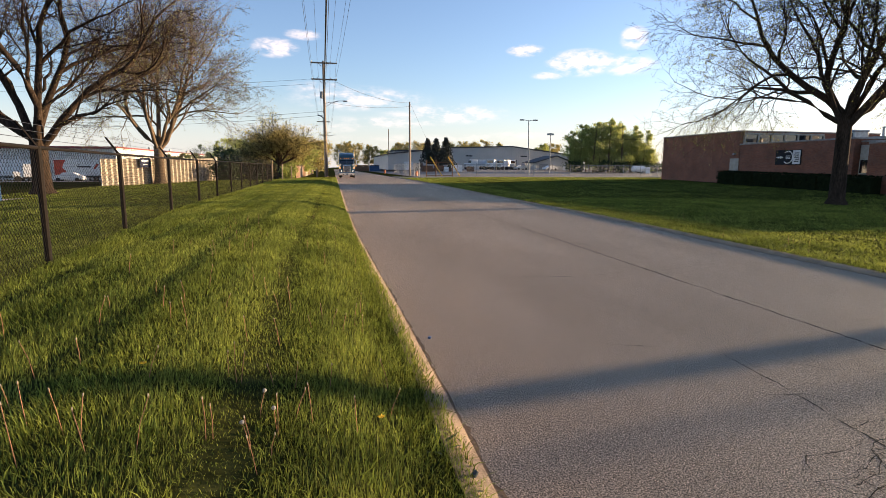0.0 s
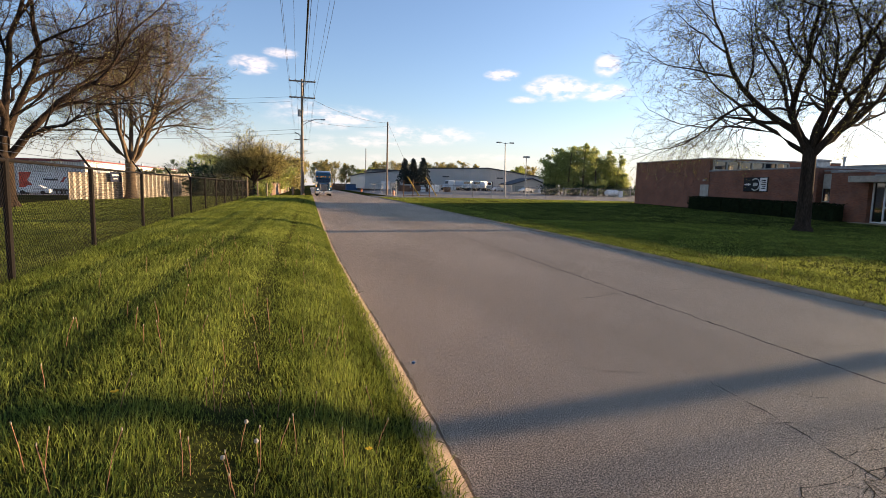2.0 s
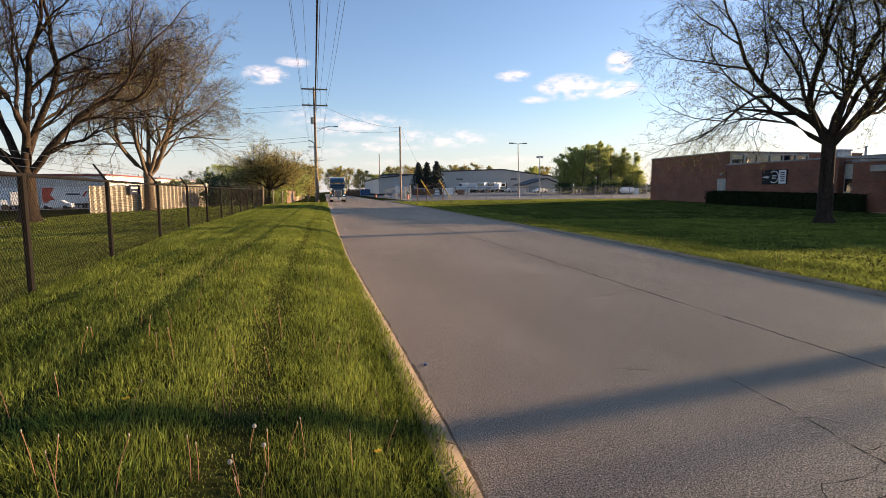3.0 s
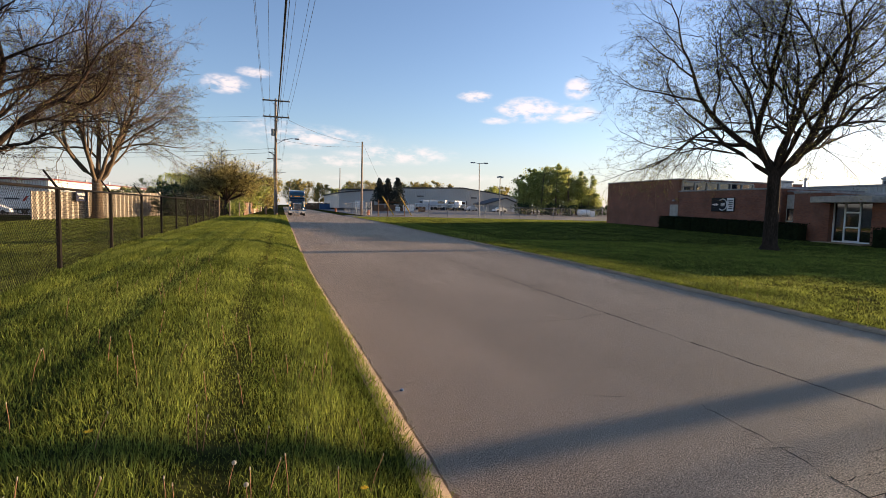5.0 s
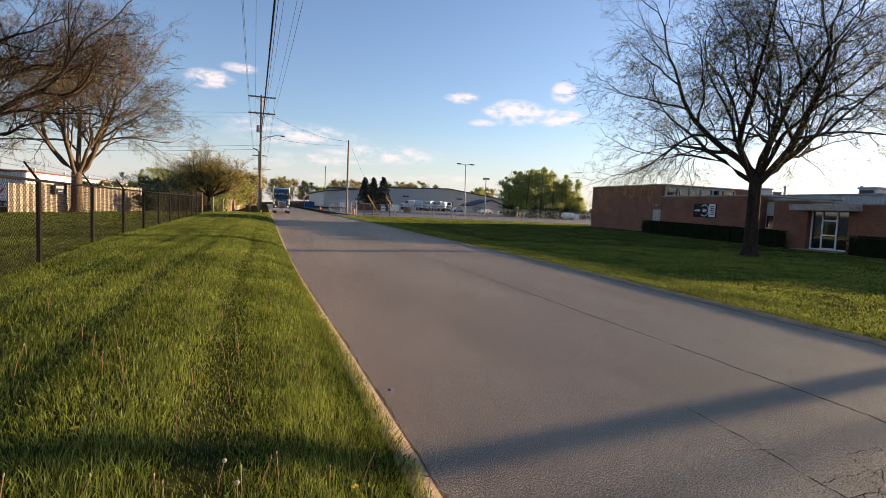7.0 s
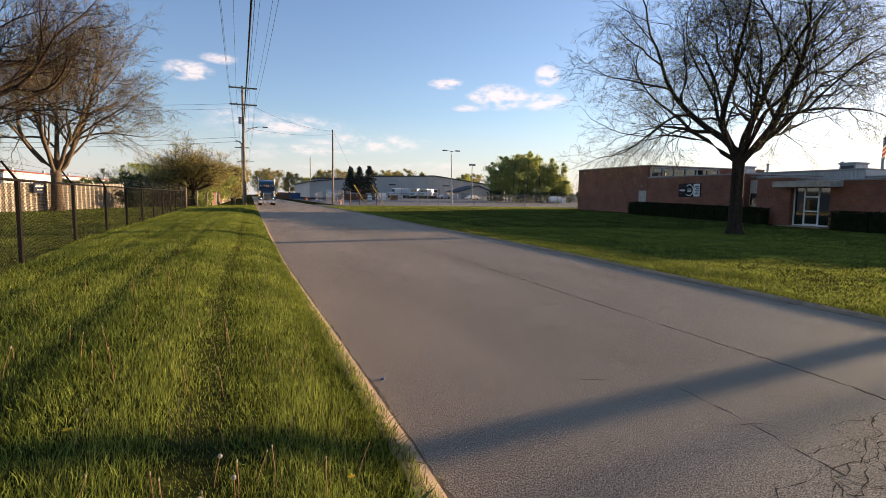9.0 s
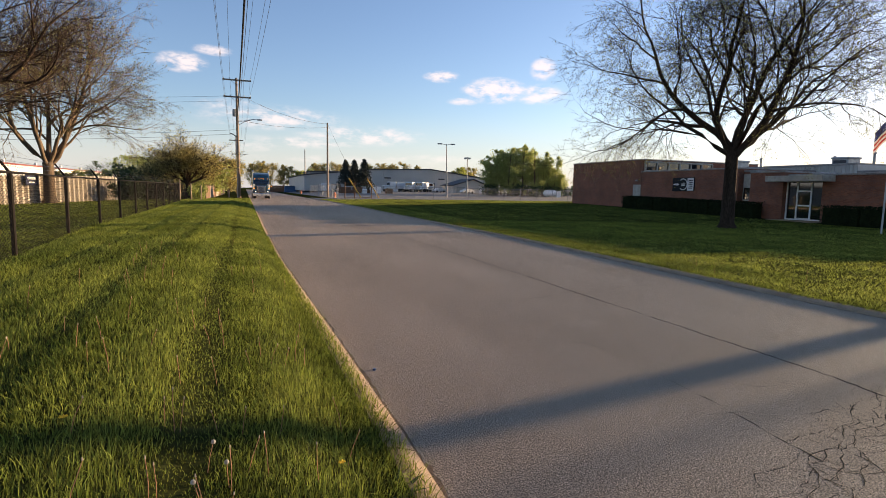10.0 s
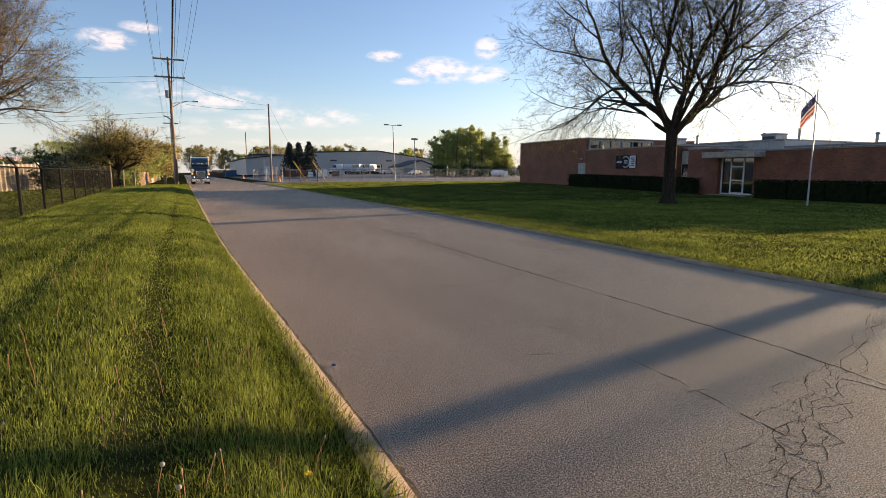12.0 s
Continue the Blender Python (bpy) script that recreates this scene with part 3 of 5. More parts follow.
tree("maple_tree", "large bare maple with dark bark and sparse buds on lawn", (25.0, 22.5),
     dict(BARE, trunk=(4.5, 0.33), depth=5, wobble=0.22, thin=0.0065, kids=(5, 5, 4, 3, 3), ratio=(0.45, 0.72), angle=(28, 64), lift=(0.05, 0.03, 0.0, -0.03, -0.06, -0.08),
          limbs=[(316, 33, 5.6, 0.13), (322, 54, 7.0, 0.2), (335, 70, 7.6, 0.2), (298, 46, 6.0, 0.13), (10, 78, 7.8, 0.2), (60, 60, 6.6, 0.14), (138, 24, 6.4, 0.15), (141, 52, 7.0, 0.19), (160, 70, 7.6, 0.19), (225, 54, 6.2, 0.13)]),
     M_BARK, (M_BUD, 0.5, 0.075, 0.1), 17)
tree("maple_tree", "large bare maple with forked grey-brown trunk behind the fence", (-15.2, 32.6),
     dict(BARE, trunk=(2.9, 0.42), depth=5, wobble=0.16, thin=0.009, taper=0.5, kids=(4, 4, 4, 4, 3), lift=(0.06, 0.05, 0.03, 0.01, -0.01, -0.03), limbs=[(80, 56, 6.4, 0.22), (60, 72, 7.4, 0.22), (255, 54, 6.4, 0.24), (240, 72, 7.4, 0.22), (10, 78, 7.6, 0.22), (165, 68, 6.8, 0.2), (300, 62, 6.6, 0.2)], angle=(20, 48)),
     M_BARK, (M_BUD, 0.25, 0.07, 0.08), 23)
tree("maple_tree", "budding maple with pale brown forked trunk beside the panels", (-14.4, 50.2),
     dict(BARE, trunk=(3.3, 0.38), depth=5, wobble=0.16, thin=0.0095, taper=0.48, kids=(5, 4, 4, 4, 3), lift=(0.06, 0.04, 0.02, 0.0, -0.02, -0.04), limbs=[(85, 52, 6.6, 0.18), (70, 70, 7.4, 0.19), (262, 48, 6.4, 0.2), (270, 68, 7.4, 0.19), (355, 79, 7.8, 0.2), (180, 68, 6.8, 0.16), (105, 60, 6.8, 0.16)], angle=(20, 50)),
     M_BARK2, (M_BUD, 0.5, 0.09, 0.1), 37)
tree("crab_apple_tree", "spreading crab apple with golden young leaves by the fence end", (-6.9, 75.5),
     dict(BARE, trunk=(1.9, 0.3), depth=4, kids=(6, 5, 4, 3), thin=0.014, limbs=[(270, 38, 3.6, 0.15), (90, 35, 3.6, 0.16), (320, 52, 3.6, 0.15), (40, 56, 3.6, 0.15), (180, 42, 3.4, 0.14), (230, 50, 3.3, 0.14), (130, 48, 3.4, 0.14), (0, 70, 3.2, 0.14)]),
     M_BARK, (M_LEAF_GOLD, 1.7, 0.14, 0.17), 41)


def leafy_tree(name, label, at, height, radius, material, seed, stems=1, leaves=2600, size=0.5, base=0.15, group="", bark=None, kind="", rise=(0.25, 0.9)):
    """A tree seen from afar: tapered stems with limbs, and a broken crown of many small leaf clumps."""
    root = thing(name, label, "tree", (at[0], at[1], ground_z(at[0], at[1]) - 0.1), 0, group, kind)
    w = Wood(seed)
    r = w.r
    clumps = []
    for s in range(stems):
        a = 2 * math.pi * s / max(1, stems) + r.uniform(-0.4, 0.4)
        foot = Vector((math.cos(a), math.sin(a), 0)) * (0 if stems == 1 else radius * 0.45 * r.uniform(0.4, 1))
        h = height * r.uniform(0.82, 1.0)
        top = foot * (1.35 if stems > 1 else 1) + Vector((r.uniform(-0.5, 0.5), r.uniform(-0.5, 0.5), h * 0.92))
        tr = 0.022 * h / (1 + 0.12 * stems)
        w.limb([foot, foot.lerp(top, 0.4) + Vector((r.uniform(-0.2, 0.2), 0, 0)), top], [tr, tr * 0.7, tr * 0.15], 6)
        nb = max(6, int(26 / max(1, stems ** 0.6)))
        for b in range(nb):
            t = base + (0.98 - base) * (b + r.random()) / nb
            q = foot.lerp(top, t)
            wide = radius / (stems ** 0.5) * (math.sin(math.pi * min(1.0, 0.18 + 0.82 * (t - base) / (1 - base))) ** 0.6) * r.uniform(0.55, 1.1)
            a2 = r.uniform(0, 2 * math.pi)
            tip = q + Vector((math.cos(a2) * wide, math.sin(a2) * wide, wide * r.uniform(*rise)))
            w.limb([q, q.lerp(tip, 0.5) + Vector((0, 0, 0.1 * wide)), tip], [tr * 0.35, tr * 0.22, 0.015], 4)
            for c in range(4):
                clumps.append((q.lerp(tip, 0.4 + 0.2 * c), wide * r.uniform(0.18, 0.36) + 0.15))
    for i in range(leaves):
        c, s = clumps[r.randrange(len(clumps))]
        w.leaf(c + Vector((r.gauss(0, s), r.gauss(0, s), r.gauss(0, s * 0.8))) * 0.9 if i % 9 == 0 else c + Vector((r.gauss(0, s), r.gauss(0, s), r.gauss(0, s * 0.8))) * 0.72, size * r.uniform(0.5, 1.3))
    part("trunk", pydata("trunk", w.v, w.f), bark or M_BARK2, root)
    part("crown", pydata("crown", w.lv, w.lf), material, root)
    return root


# poplar thicket beyond the yard
rnd = random.Random(5)
for i, (x, y, h, rr) in enumerate([(60.5, 129, 10.8, 4.0), (62.5, 131, 13.0, 4.4), (64.8, 128, 14.0, 4.6), (67.0, 132, 15.0, 4.8), (69.2, 129, 14.4, 4.6), (71.4, 131, 14.4, 4.8), (73.6, 128, 13.6, 4.6), (75.8, 131, 13.2, 4.6), (77.8, 129, 12.0, 4.2), (79.6, 132, 9.0, 3.8), (81.4, 130, 7.0, 3.2)]):
    leafy_tree("poplar_tree", "tall poplar in bright young green leaf", (x, y), h, rr, M_POPLAR, 100 + i, 3, 8000, 0.34, 0.05, "poplar thicket", None, "", (0.4, 1.1))
for i, (x, h) in enumerate([(-39.5, 6.4), (-36.5, 7.0), (-33.5, 7.4), (-30.4, 7.9), (-27.4, 7.6), (-24.4, 7.8), (-21.4, 7.4)]):
    leafy_tree("roadside_tree", "low spreading tree in olive spring leaf behind the warehouse", (x, 150 + 3 * (i % 2)), h, 3.4, (M_LEAF_GOLD, M_POPLAR)[i % 2], 330 + i, 3, 4200, 0.36, 0.08, "trees behind the fence")
for i, (x, y, h, rr, m) in enumerate([(4.5, 262, 14, 6.5, M_LEAF_GOLD), (9.5, 255, 15.5, 7, M_LEAF_GOLD), (18, 262, 13.5, 6, M_LEAF_GOLD), (24, 250, 10.5, 5, M_LEAF), (34, 265, 14, 7, M_LEAF_GOLD), (42, 262, 14, 7, M_LEAF_GOLD),
                                      (58, 235, 13, 6, M_LEAF_GOLD), (65, 238, 14.2, 6, M_LEAF_GOLD), (52, 236, 13.2, 5, M_LEAF_GOLD), (90, 225, 12, 6, M_LEAF), (101, 240, 13, 6, M_LEAF_GOLD), (76, 240, 13.4, 4, M_LEAF_GOLD)]):
    leafy_tree("distant_tree", "distant tree with thin golden-green spring leaf", (x, y), h, rr, m, 200 + i, 3, 8200, 0.42, 0.2, "distant trees")
for i, (x, y, h, rr, m) in enumerate([(-60, 290, 17, 9, M_LEAF_DARK), (-52, 285, 19, 9, M_LEAF), (-44, 285, 20, 9, M_LEAF_GOLD), (-30, 180, 14, 6, M_LEAF), (-20, 150, 12, 6, M_LEAF), (-11.5, 104, 8.6, 4.6, M_LEAF_GOLD),
                                      (-8, 96, 7.2, 4.0, M_LEAF_GOLD), (-5.6, 92, 6.6, 3.4, M_LEAF), (-4.4, 108, 8.0, 3.6, M_LEAF_GOLD), (-4.5, 132, 9.0, 4, M_LEAF_GOLD), (-14, 92, 5.4, 4, M_LEAF_DARK)]):
    leafy_tree("roadside_tree", "broad roadside tree in golden-green spring leaf", (x, y), h, rr, m, 300 + i, 2, 4200, 0.38, 0.1, "trees behind the fence")
leafy_tree("shrub", "low green shrub at the fence end", (-5.2, 66), 1.7, 1.1, M_LEAF, 350, 3, 900, 0.22, 0.02)
leafy_tree("shrub", "dark shrub behind the black fence", (-10.2, 58), 2.0, 1.6, M_LEAF_DARK, 351, 4, 1200, 0.25, 0.02)
leafy_tree("shrub", "dark shrub behind the black fence", (-8.4, 62), 2.2, 1.4, M_LEAF_DARK, 352, 4, 1200, 0.25, 0.02)
leafy_tree("bare_tree", "leafless young tree at the yard corner", (86, 126), 6.5, 3.2, M_BUD, 353, 1, 260, 0.3, 0.2)
for i, (x, y, h) in enumerate([(60, 128, 3.2), (66, 126, 3.4), (72, 126, 3.2), (78, 127, 3.0), (84, 128, 3.0), (90, 130, 3.4)]):
    leafy_tree("undergrowth", "dark scrub under the poplars", (x, y), h, 3.2, M_LEAF_DARK, 360 + i, 4, 1100, 0.4, 0.02, "scrub")


def fir(at, h, seed):
    root = thing("fir_tree", "dark green fir standing in the yard", "tree", (at[0], at[1], ground_z(*at) - 0.05), 0, "firs")
    w = Wood(seed)
    w.limb([Vector((0, 0, 0)), Vector((0, 0, h * 0.5)), Vector((0, 0, h))], [0.2, 0.13, 0.02], 6)
    for i in range(170):
        t = 0.08 + 0.9 * (i / 170)
        a = i * 2.4
        ln = (1 - t) ** 0.85 * 3.7 * w.r.uniform(0.75, 1.1) + 0.15
        q = Vector((0, 0, h * t))
        tip = q + Vector((math.cos(a) * ln, math.sin(a) * ln, -0.22 * ln))
        w.limb([q, tip], [0.03, 0.01], 3)
        for c in range(16):
            p = q.lerp(tip, (c + 1) / 16)
            w.leaf(p + Vector((w.r.gauss(0, 0.12), w.r.gauss(0, 0.12), w.r.gauss(-0.05, 0.08))), 0.46)
    part("trunk", pydata("trunk", w.v, w.f), M_BARK, root)
    part("crown", pydata("crown", w.lv, w.lf), M_FIR, root)


fir((26.2, 150), 9.0, 61)
fir((28.8, 151), 9.0, 62)
fir((31.2, 149), 9.2, 63)

# unseen wooden pole added on the lawn; stands in for the caster of the long road shadow
sp = thing("utility_pole", "unseen wooden pole on the lawn, added to cast the road shadow", "pole", (30.0, 7.65, ground_z(30.0, 7.65)))
part("shaft", R((0, 0, -0.2), (0, 0, 11.0), 0.21, 0.17, n=12), M_POLE, sp)

# second unseen pole, added only for the faint shadow nearer the eye
sp = thing("utility_pole", "unseen slim pole beside the brick building, added for a faint shadow", "pole", (46.0, 9.3, ground_z(46.0, 9.3)))
part("shaft", R((0, 0, -0.2), (0, 0, 10.0), 0.08, 0.06, n=12), M_POLE, sp)

# ---- brick building ----
WX = 38.0
brick_house = thing("brick_building", "low red-brick industrial building with flat roof and glazed entrance", "building")
BASE = -0.6


def brick_wall(x0, x1, y0, y1, z1, name="wall"):
    part(name, B(x0, x1, y0, y1, BASE, z1), M_BRICK, brick_house)
    part("coping", B(x0 - 0.05, x1 + 0.05, y0 - 0.05, y1 + 0.05, z1, z1 + 0.12, bevel=0.02), M_COPING, brick_house)


brick_wall(WX, WX + 16, 45.0, 57.2, 5.1)
brick_wall(WX + 0.02, WX + 16, 33.4, 44.95, 3.85)
brick_wall(WX + 0.6, WX + 16, 32.3, 33.35, 3.6)
brick_wall(WX + 0.02, WX + 16, 29.4, 32.25, 3.45)
brick_wall(WX + 0.5, WX + 16, 26.5, 29.35, 3.2)
brick_wall(WX + 0.02, WX + 16, 15.4, 26.45, 3.15)
# upper works hall behind
for y0, y1, top in ((14.0, 29.9, 3.7), (29.95, 43.5, 4.35)):
    part("upper_wall", B(WX + 9, WX + 30, y0, y1, 2.5, top), M_METALW, brick_house, "pale ribbed metal upper wall")
    part("roof_edge", B(WX + 8.85, WX + 30.1, y0, y1, top, top + 0.15), M_COPING, brick_house)
    bm = bmesh.new()
    for i in range(int((y1 - y0) / 0.3)):
        box(bm, WX + 8.94, WX + 9.0, y0 + 0.05 + i * 0.3, y0 + 0.13 + i * 0.3, 2.6, top - 0.05)
    part("cladding_ribs", bm, M_METALW, brick_house)
# clerestory windows in the side of the tall hall, above the lower roof
part("clerestory_sill", B(WX + 0.3, WX + 9.2, 44.84, 44.99, 3.97, 4.1), M_TAN, brick_house)
part("clerestory_head", B(WX + 0.3, WX + 9.2, 44.8, 44.99, 4.86, 5.02), M_TAN, brick_house)
for i in range(6):
    x = WX + 0.3 + 1.48 * i
    part("clerestory_post", B(x, x + 0.14, 44.82, 44.99, 4.1, 4.86), M_TAN, brick_house)
    part("clerestory_pane", B(x + 0.14, x + 1.48, 44.93, 44.97, 4.1, 4.86), M_GLASS, brick_house)
part("clerestory_post", B(WX + 9.18, WX + 9.32, 44.82, 44.99, 4.1, 4.86), M_TAN, brick_house)
part("window_frame", B(WX + 0.5, WX + 0.6, 32.38, 33.3, 1.25, 3.4), M_TAN, brick_house, "tan window infill")
part("window_pane", B(WX + 0.46, WX + 0.5, 32.5, 33.2, 1.35, 2.3), M_GLASS, brick_house)
sd = part("side_door", B(WX - 0.06, WX, 44.95, 46.1, 0.25, 2.6, bevel=0.015), M_TAN, brick_house, "cream steel side door")
part("handle", B(WX - 0.12, WX - 0.05, 45.08, 45.2, 1.35, 1.42), M_GALV, sd)
part("wall_lamp", B(WX - 0.2, WX, 45.4, 45.65, 2.95, 3.1, bevel=0.03), M_GALV, brick_house)
# entrance
part("canopy", B(WX - 1.3, WX + 0.5, 25.6, 29.9, 2.72, 3.15, bevel=0.03), M_TAN, brick_house, "flat pale entrance canopy")
part("entrance_step", B(WX - 1.0, WX + 0.5, 26.3, 29.9, -0.6, -0.08, bevel=0.02), M_KERB, brick_house)
en = part("entrance_frame", B(WX + 0.4, WX + 0.48, 26.5, 29.35, -0.08, 0.02), M_WHITE, brick_house, "white aluminium entrance frame")
for y in (26.55, 27.45, 28.5, 29.3):
    part("mullion", B(WX + 0.34, WX + 0.5, y - 0.05, y + 0.05, -0.08, 2.72), M_WHITE, en)
for z in (0.02, 2.05):
    part("transom", B(WX + 0.35, WX + 0.5, 27.45, 28.5, z - 0.06, z + 0.06), M_WHITE, en)
part("transom", B(WX + 0.35, WX + 0.5, 27.5, 28.45, 0.95, 1.05), M_WHITE, en)
for y0, y1 in ((26.6, 27.4), (27.5, 28.45), (28.55, 29.25)):
    part("entrance_pane", B(WX + 0.4, WX + 0.46, y0, y1, 0.0, 2.7), M_GLASS, en)
# roof plant
for y0, y1, z1, x, base in ((41.7, 42.9, 5.25, 10, 4.5), (32.2, 33.6, 5.2, 12, 4.5), (21.8, 23.0, 4.35, 12, 3.85), (17.2, 18.5, 4.45, 12, 3.85), (53.6, 55.0, 5.85, 9.6, 5.22)):
    u = thing("roof_unit", "grey metal ventilation unit on the flat roof", "ventilation unit", (WX + x, (y0 + y1) / 2, base), 0, "roof units")
    hh = z1 - base
    part("casing", B(-0.8, 0.8, -(y1 - y0) / 2, (y1 - y0) / 2, 0, hh * 0.75, bevel=0.03), M_GALV, u)
    part("hood", B(-0.9, 0.9, -(y1 - y0) / 2 - 0.08, (y1 - y0) / 2 + 0.08, hh * 0.75, hh, bevel=0.06), M_GALV, u)
    part("grille", B(-0.84, -0.8, -(y1 - y0) / 2 + 0.15, (y1 - y0) / 2 - 0.15, hh * 0.15, hh * 0.6), M_ROOF, u)
for y, z, g in ((41.3, 6.0, 4.5), (30.6, 6.0, 4.5), (24.5, 5.9, 3.85), (33.9, 5.8, 4.5)):
    u = thing("roof_vent", "thin metal vent pipe on the roof", "vent pipe", (WX + 12, y, g), 0, "vent pipes")
    part("pipe", R((0, 0, 0), (0, 0, z - 5.1), 0.13), M_GALV, u)
    part("cap", R((0, 0, z - 5.1), (0, 0, z - 4.95), 0.22, 0.1), M_GALV, u)

# sign with a pair of callipers, and plain bars for its small print
sign = thing("wall_sign", "black and white sign board with calliper emblem on brick wall", "sign", (WX - 0.1, 39.2, 2.6))
part("board", B(0, 0.09, -1.28, 1.32, -0.62, 0.62, bevel=0.01), M_SIGNB, sign)
part("white_panel", B(-0.012, 0, -1.24, -0.5, -0.57, 0.57), M_WHITE, sign)
for i in range(5):
    part("print_bar", B(-0.02, -0.012, -1.12, -0.66 - 0.1 * (i % 2), 0.3 - 0.17 * i, 0.38 - 0.17 * i), M_SIGNB, sign)
bm = bmesh.new()
for i in range(14):
    a0, a1 = radians(50 + i * 18.5), radians(50 + (i + 1) * 18.5)
    tube(bm, [(-0.02, 0.0 - 0.5 * math.cos(a0 + math.pi), 0.5 * math.sin(a0)), (-0.02, 0.0 - 0.5 * math.cos(a1 + math.pi), 0.5 * math.sin(a1))], 0.045, 6)
part("emblem_ring", bm, M_WHITE, sign)
bm = bmesh.new()
rod(bm, (-0.02, 0.5, 0), (-0.02, 0.9, 0.0), 0.05, n=6)
rod(bm, (-0.02, 0.72, 0.12), (-0.02, 0.72, -0.12), 0.05, n=6)
rod(bm, (-0.02, 0.9, 0.0), (-0.02, 1.25, 0.0), 0.09, 0.01, n=6)
part("emblem_pointer", bm, M_WHITE, sign)
for i in range(3):
    part("print_bar", B(-0.02, -0.0, -0.25, 0.2, 0.08 - 0.11 * i, 0.14 - 0.11 * i), M_WHITE, sign)


def hedge(x, y0, y1, z, count, seed):
    step = (y1 - y0) / count
    for i in range(count):
        h = thing("hedge", "clipped dark evergreen hedge along the brick wall", "hedge", (x, y0 + step * (i + 0.5), ground_z(x, y0 + step * (i + 0.5)) - 0.05), 0, "clipped hedges")
        w = Wood(seed + i)
        r = w.r
        core = B(-0.5, 0.5, -step / 2 + 0.06, step / 2 - 0.06, 0, z - 0.08, bevel=0.12)
        part("shrub_body", core, M_HEDGE, h)
        for _ in range(900):
            a, b, c = r.uniform(-0.62, 0.62), r.uniform(-step / 2, step / 2), r.uniform(0.05, z)
            k = r.randrange(3)
            if k == 0:
                a = -0.58 + r.gauss(0, 0.04)
            elif k == 1:
                c = z + r.gauss(0, 0.04)
            w.leaf((a, b, c), 0.13)
        part("leaves", pydata("leaves", w.lv, w.lf), M_HEDGE, h)


hedge(WX - 0.9, 30.6, 46.0, 1.3, 7, 500)
hedge(WX - 0.9, 15.8, 25.4, 1.35, 4, 520)

flag = thing("flagpole", "tall thin flagpole with striped flag hanging limp", "flagpole", (31.0, 18.3, ground_z(31, 18.3)))
part("pole", R((0, 0, -0.05), (0, 0, 6.2), 0.05, 0.03), M_GALV, flag)
part("finial", R((0, 0, 6.2), (0, 0, 6.32), 0.06, 0.02), M_YPAINT, flag)
fl = None
for i in range(9):
    bm = bmesh.new()
    n = 8
    top0, top1 = 6.1 - 0.12 * i, 6.1 - 0.12 * (i + 1)
    a = [bm.verts.new((-0.05 - 0.05 * k + 0.04 * math.sin(k * 1.3), 0.06 + 0.07 * k, top0 - 0.12 * k)) for k in range(n)]
    b = [bm.verts.new((-0.05 - 0.05 * k + 0.04 * math.sin(k * 1.3 + 0.2), 0.06 + 0.07 * k, top1 - 0.12 * k)) for k in range(n)]
    for k in range(n - 1):
        bm.faces.new((a[k], a[k + 1], b[k + 1], b[k]))
    m = M_FLAGB if i < 4 else (M_FLAGR if i % 2 else M_FLAGW)
    part("flag_stripe", bm, m, flag)


# ---- fences ----
FENCE = [(-3.55, 5.0), (-4.15, 9.0), (-4.65, 13.6), (-5.2, 19.4), (-5.4, 24.2), (-5.5, 28.4), (-5.6, 32.8), (-5.72, 37.2), (-5.84, 41.8), (-5.96, 46.4), (-6.1, 51), (-6.2, 55.5), (-6.3, 60)]
def on_bank(x, y):
    k = 1.0
    for _ in range(4):
        k = 1 - ground_z(x * k, y * k) / 1.6
    return x * k, y * k, k


fence = thing("chain_link_fence", "black chain-link fence with barbed wire on angled arms", "fence")
FENCE = [on_bank(x, y) for x, y in FENCE]
for x, y, k in FENCE:
    z, FH = ground_z(x, y), 1.82 * k
    p = part("post", R((x, y, z - 0.1), (x, y, z + FH + 0.02), 0.038, n=10), M_BLACK, fence)
    part("barb_arm", R((x, y, z + FH), (x - 0.2, y, z + FH + 0.3), 0.022, 0.016, n=6), M_BLACK, p)
for (x0, y0, k0), (x1, y1, k1) in zip(FENCE, FENCE[1:]):
    g0, g1 = ground_z(x0, y0) + 1.82 * k0, ground_z(x1, y1) + 1.82 * k1
    FH = min(1.82 * k0, 1.82 * k1)
    part("top_rail", R((x0, y0, g0), (x1, y1, g1), 0.022, n=8), M_BLACK, fence)
    for k in range(3):
        t = 0.35 + 0.32 * k
        part("barbed_wire", R((x0 - 0.2 * t, y0, g0 + 0.3 * t), (x1 - 0.2 * t, y1, g1 + 0.3 * t), 0.004, n=3), M_WIRE, fence)
    # woven wire: two crossing families of straight strands
    span = math.hypot(x1 - x0, y1 - y0)
    far = min(y0, y1)
    pitch = 0.075 if far < 35 else 0.11
    thick = 0.002
    verts, faces = [], []
    hgt = FH - 0.04
    k = -hgt
    while k < span:
        for sgn in (0, 1):
            a0, b0 = max(k, 0.0), max(-k, 0.0)
            a1 = min(k + hgt, span)
            b1 = a1 - k
            if a1 <= a0:
                continue
            e0 = (a0, b0 if not sgn else hgt - b0)
            e1 = (a1, b1 if not sgn else hgt - b1)
            q = len(verts)
            for (s, h) in (e0, e1):
                t = s / span
                px, py = x0 + (x1 - x0) * t, y0 + (y1 - y0) * t
                pz = 0.04 + h + ground_z(px, py)
                verts += [(px - thick, py, pz - thick), (px + thick, py, pz - thick), (px, py, pz + 1.3 * thick)]
            faces += [(q, q + 1, q + 4, q + 3), (q + 1, q + 2, q + 5, q + 4), (q + 2, q, q + 3, q + 5)]
        k += pitch
    part("wire_mesh", pydata("wire_mesh", verts, faces), M_BLACK, fence)

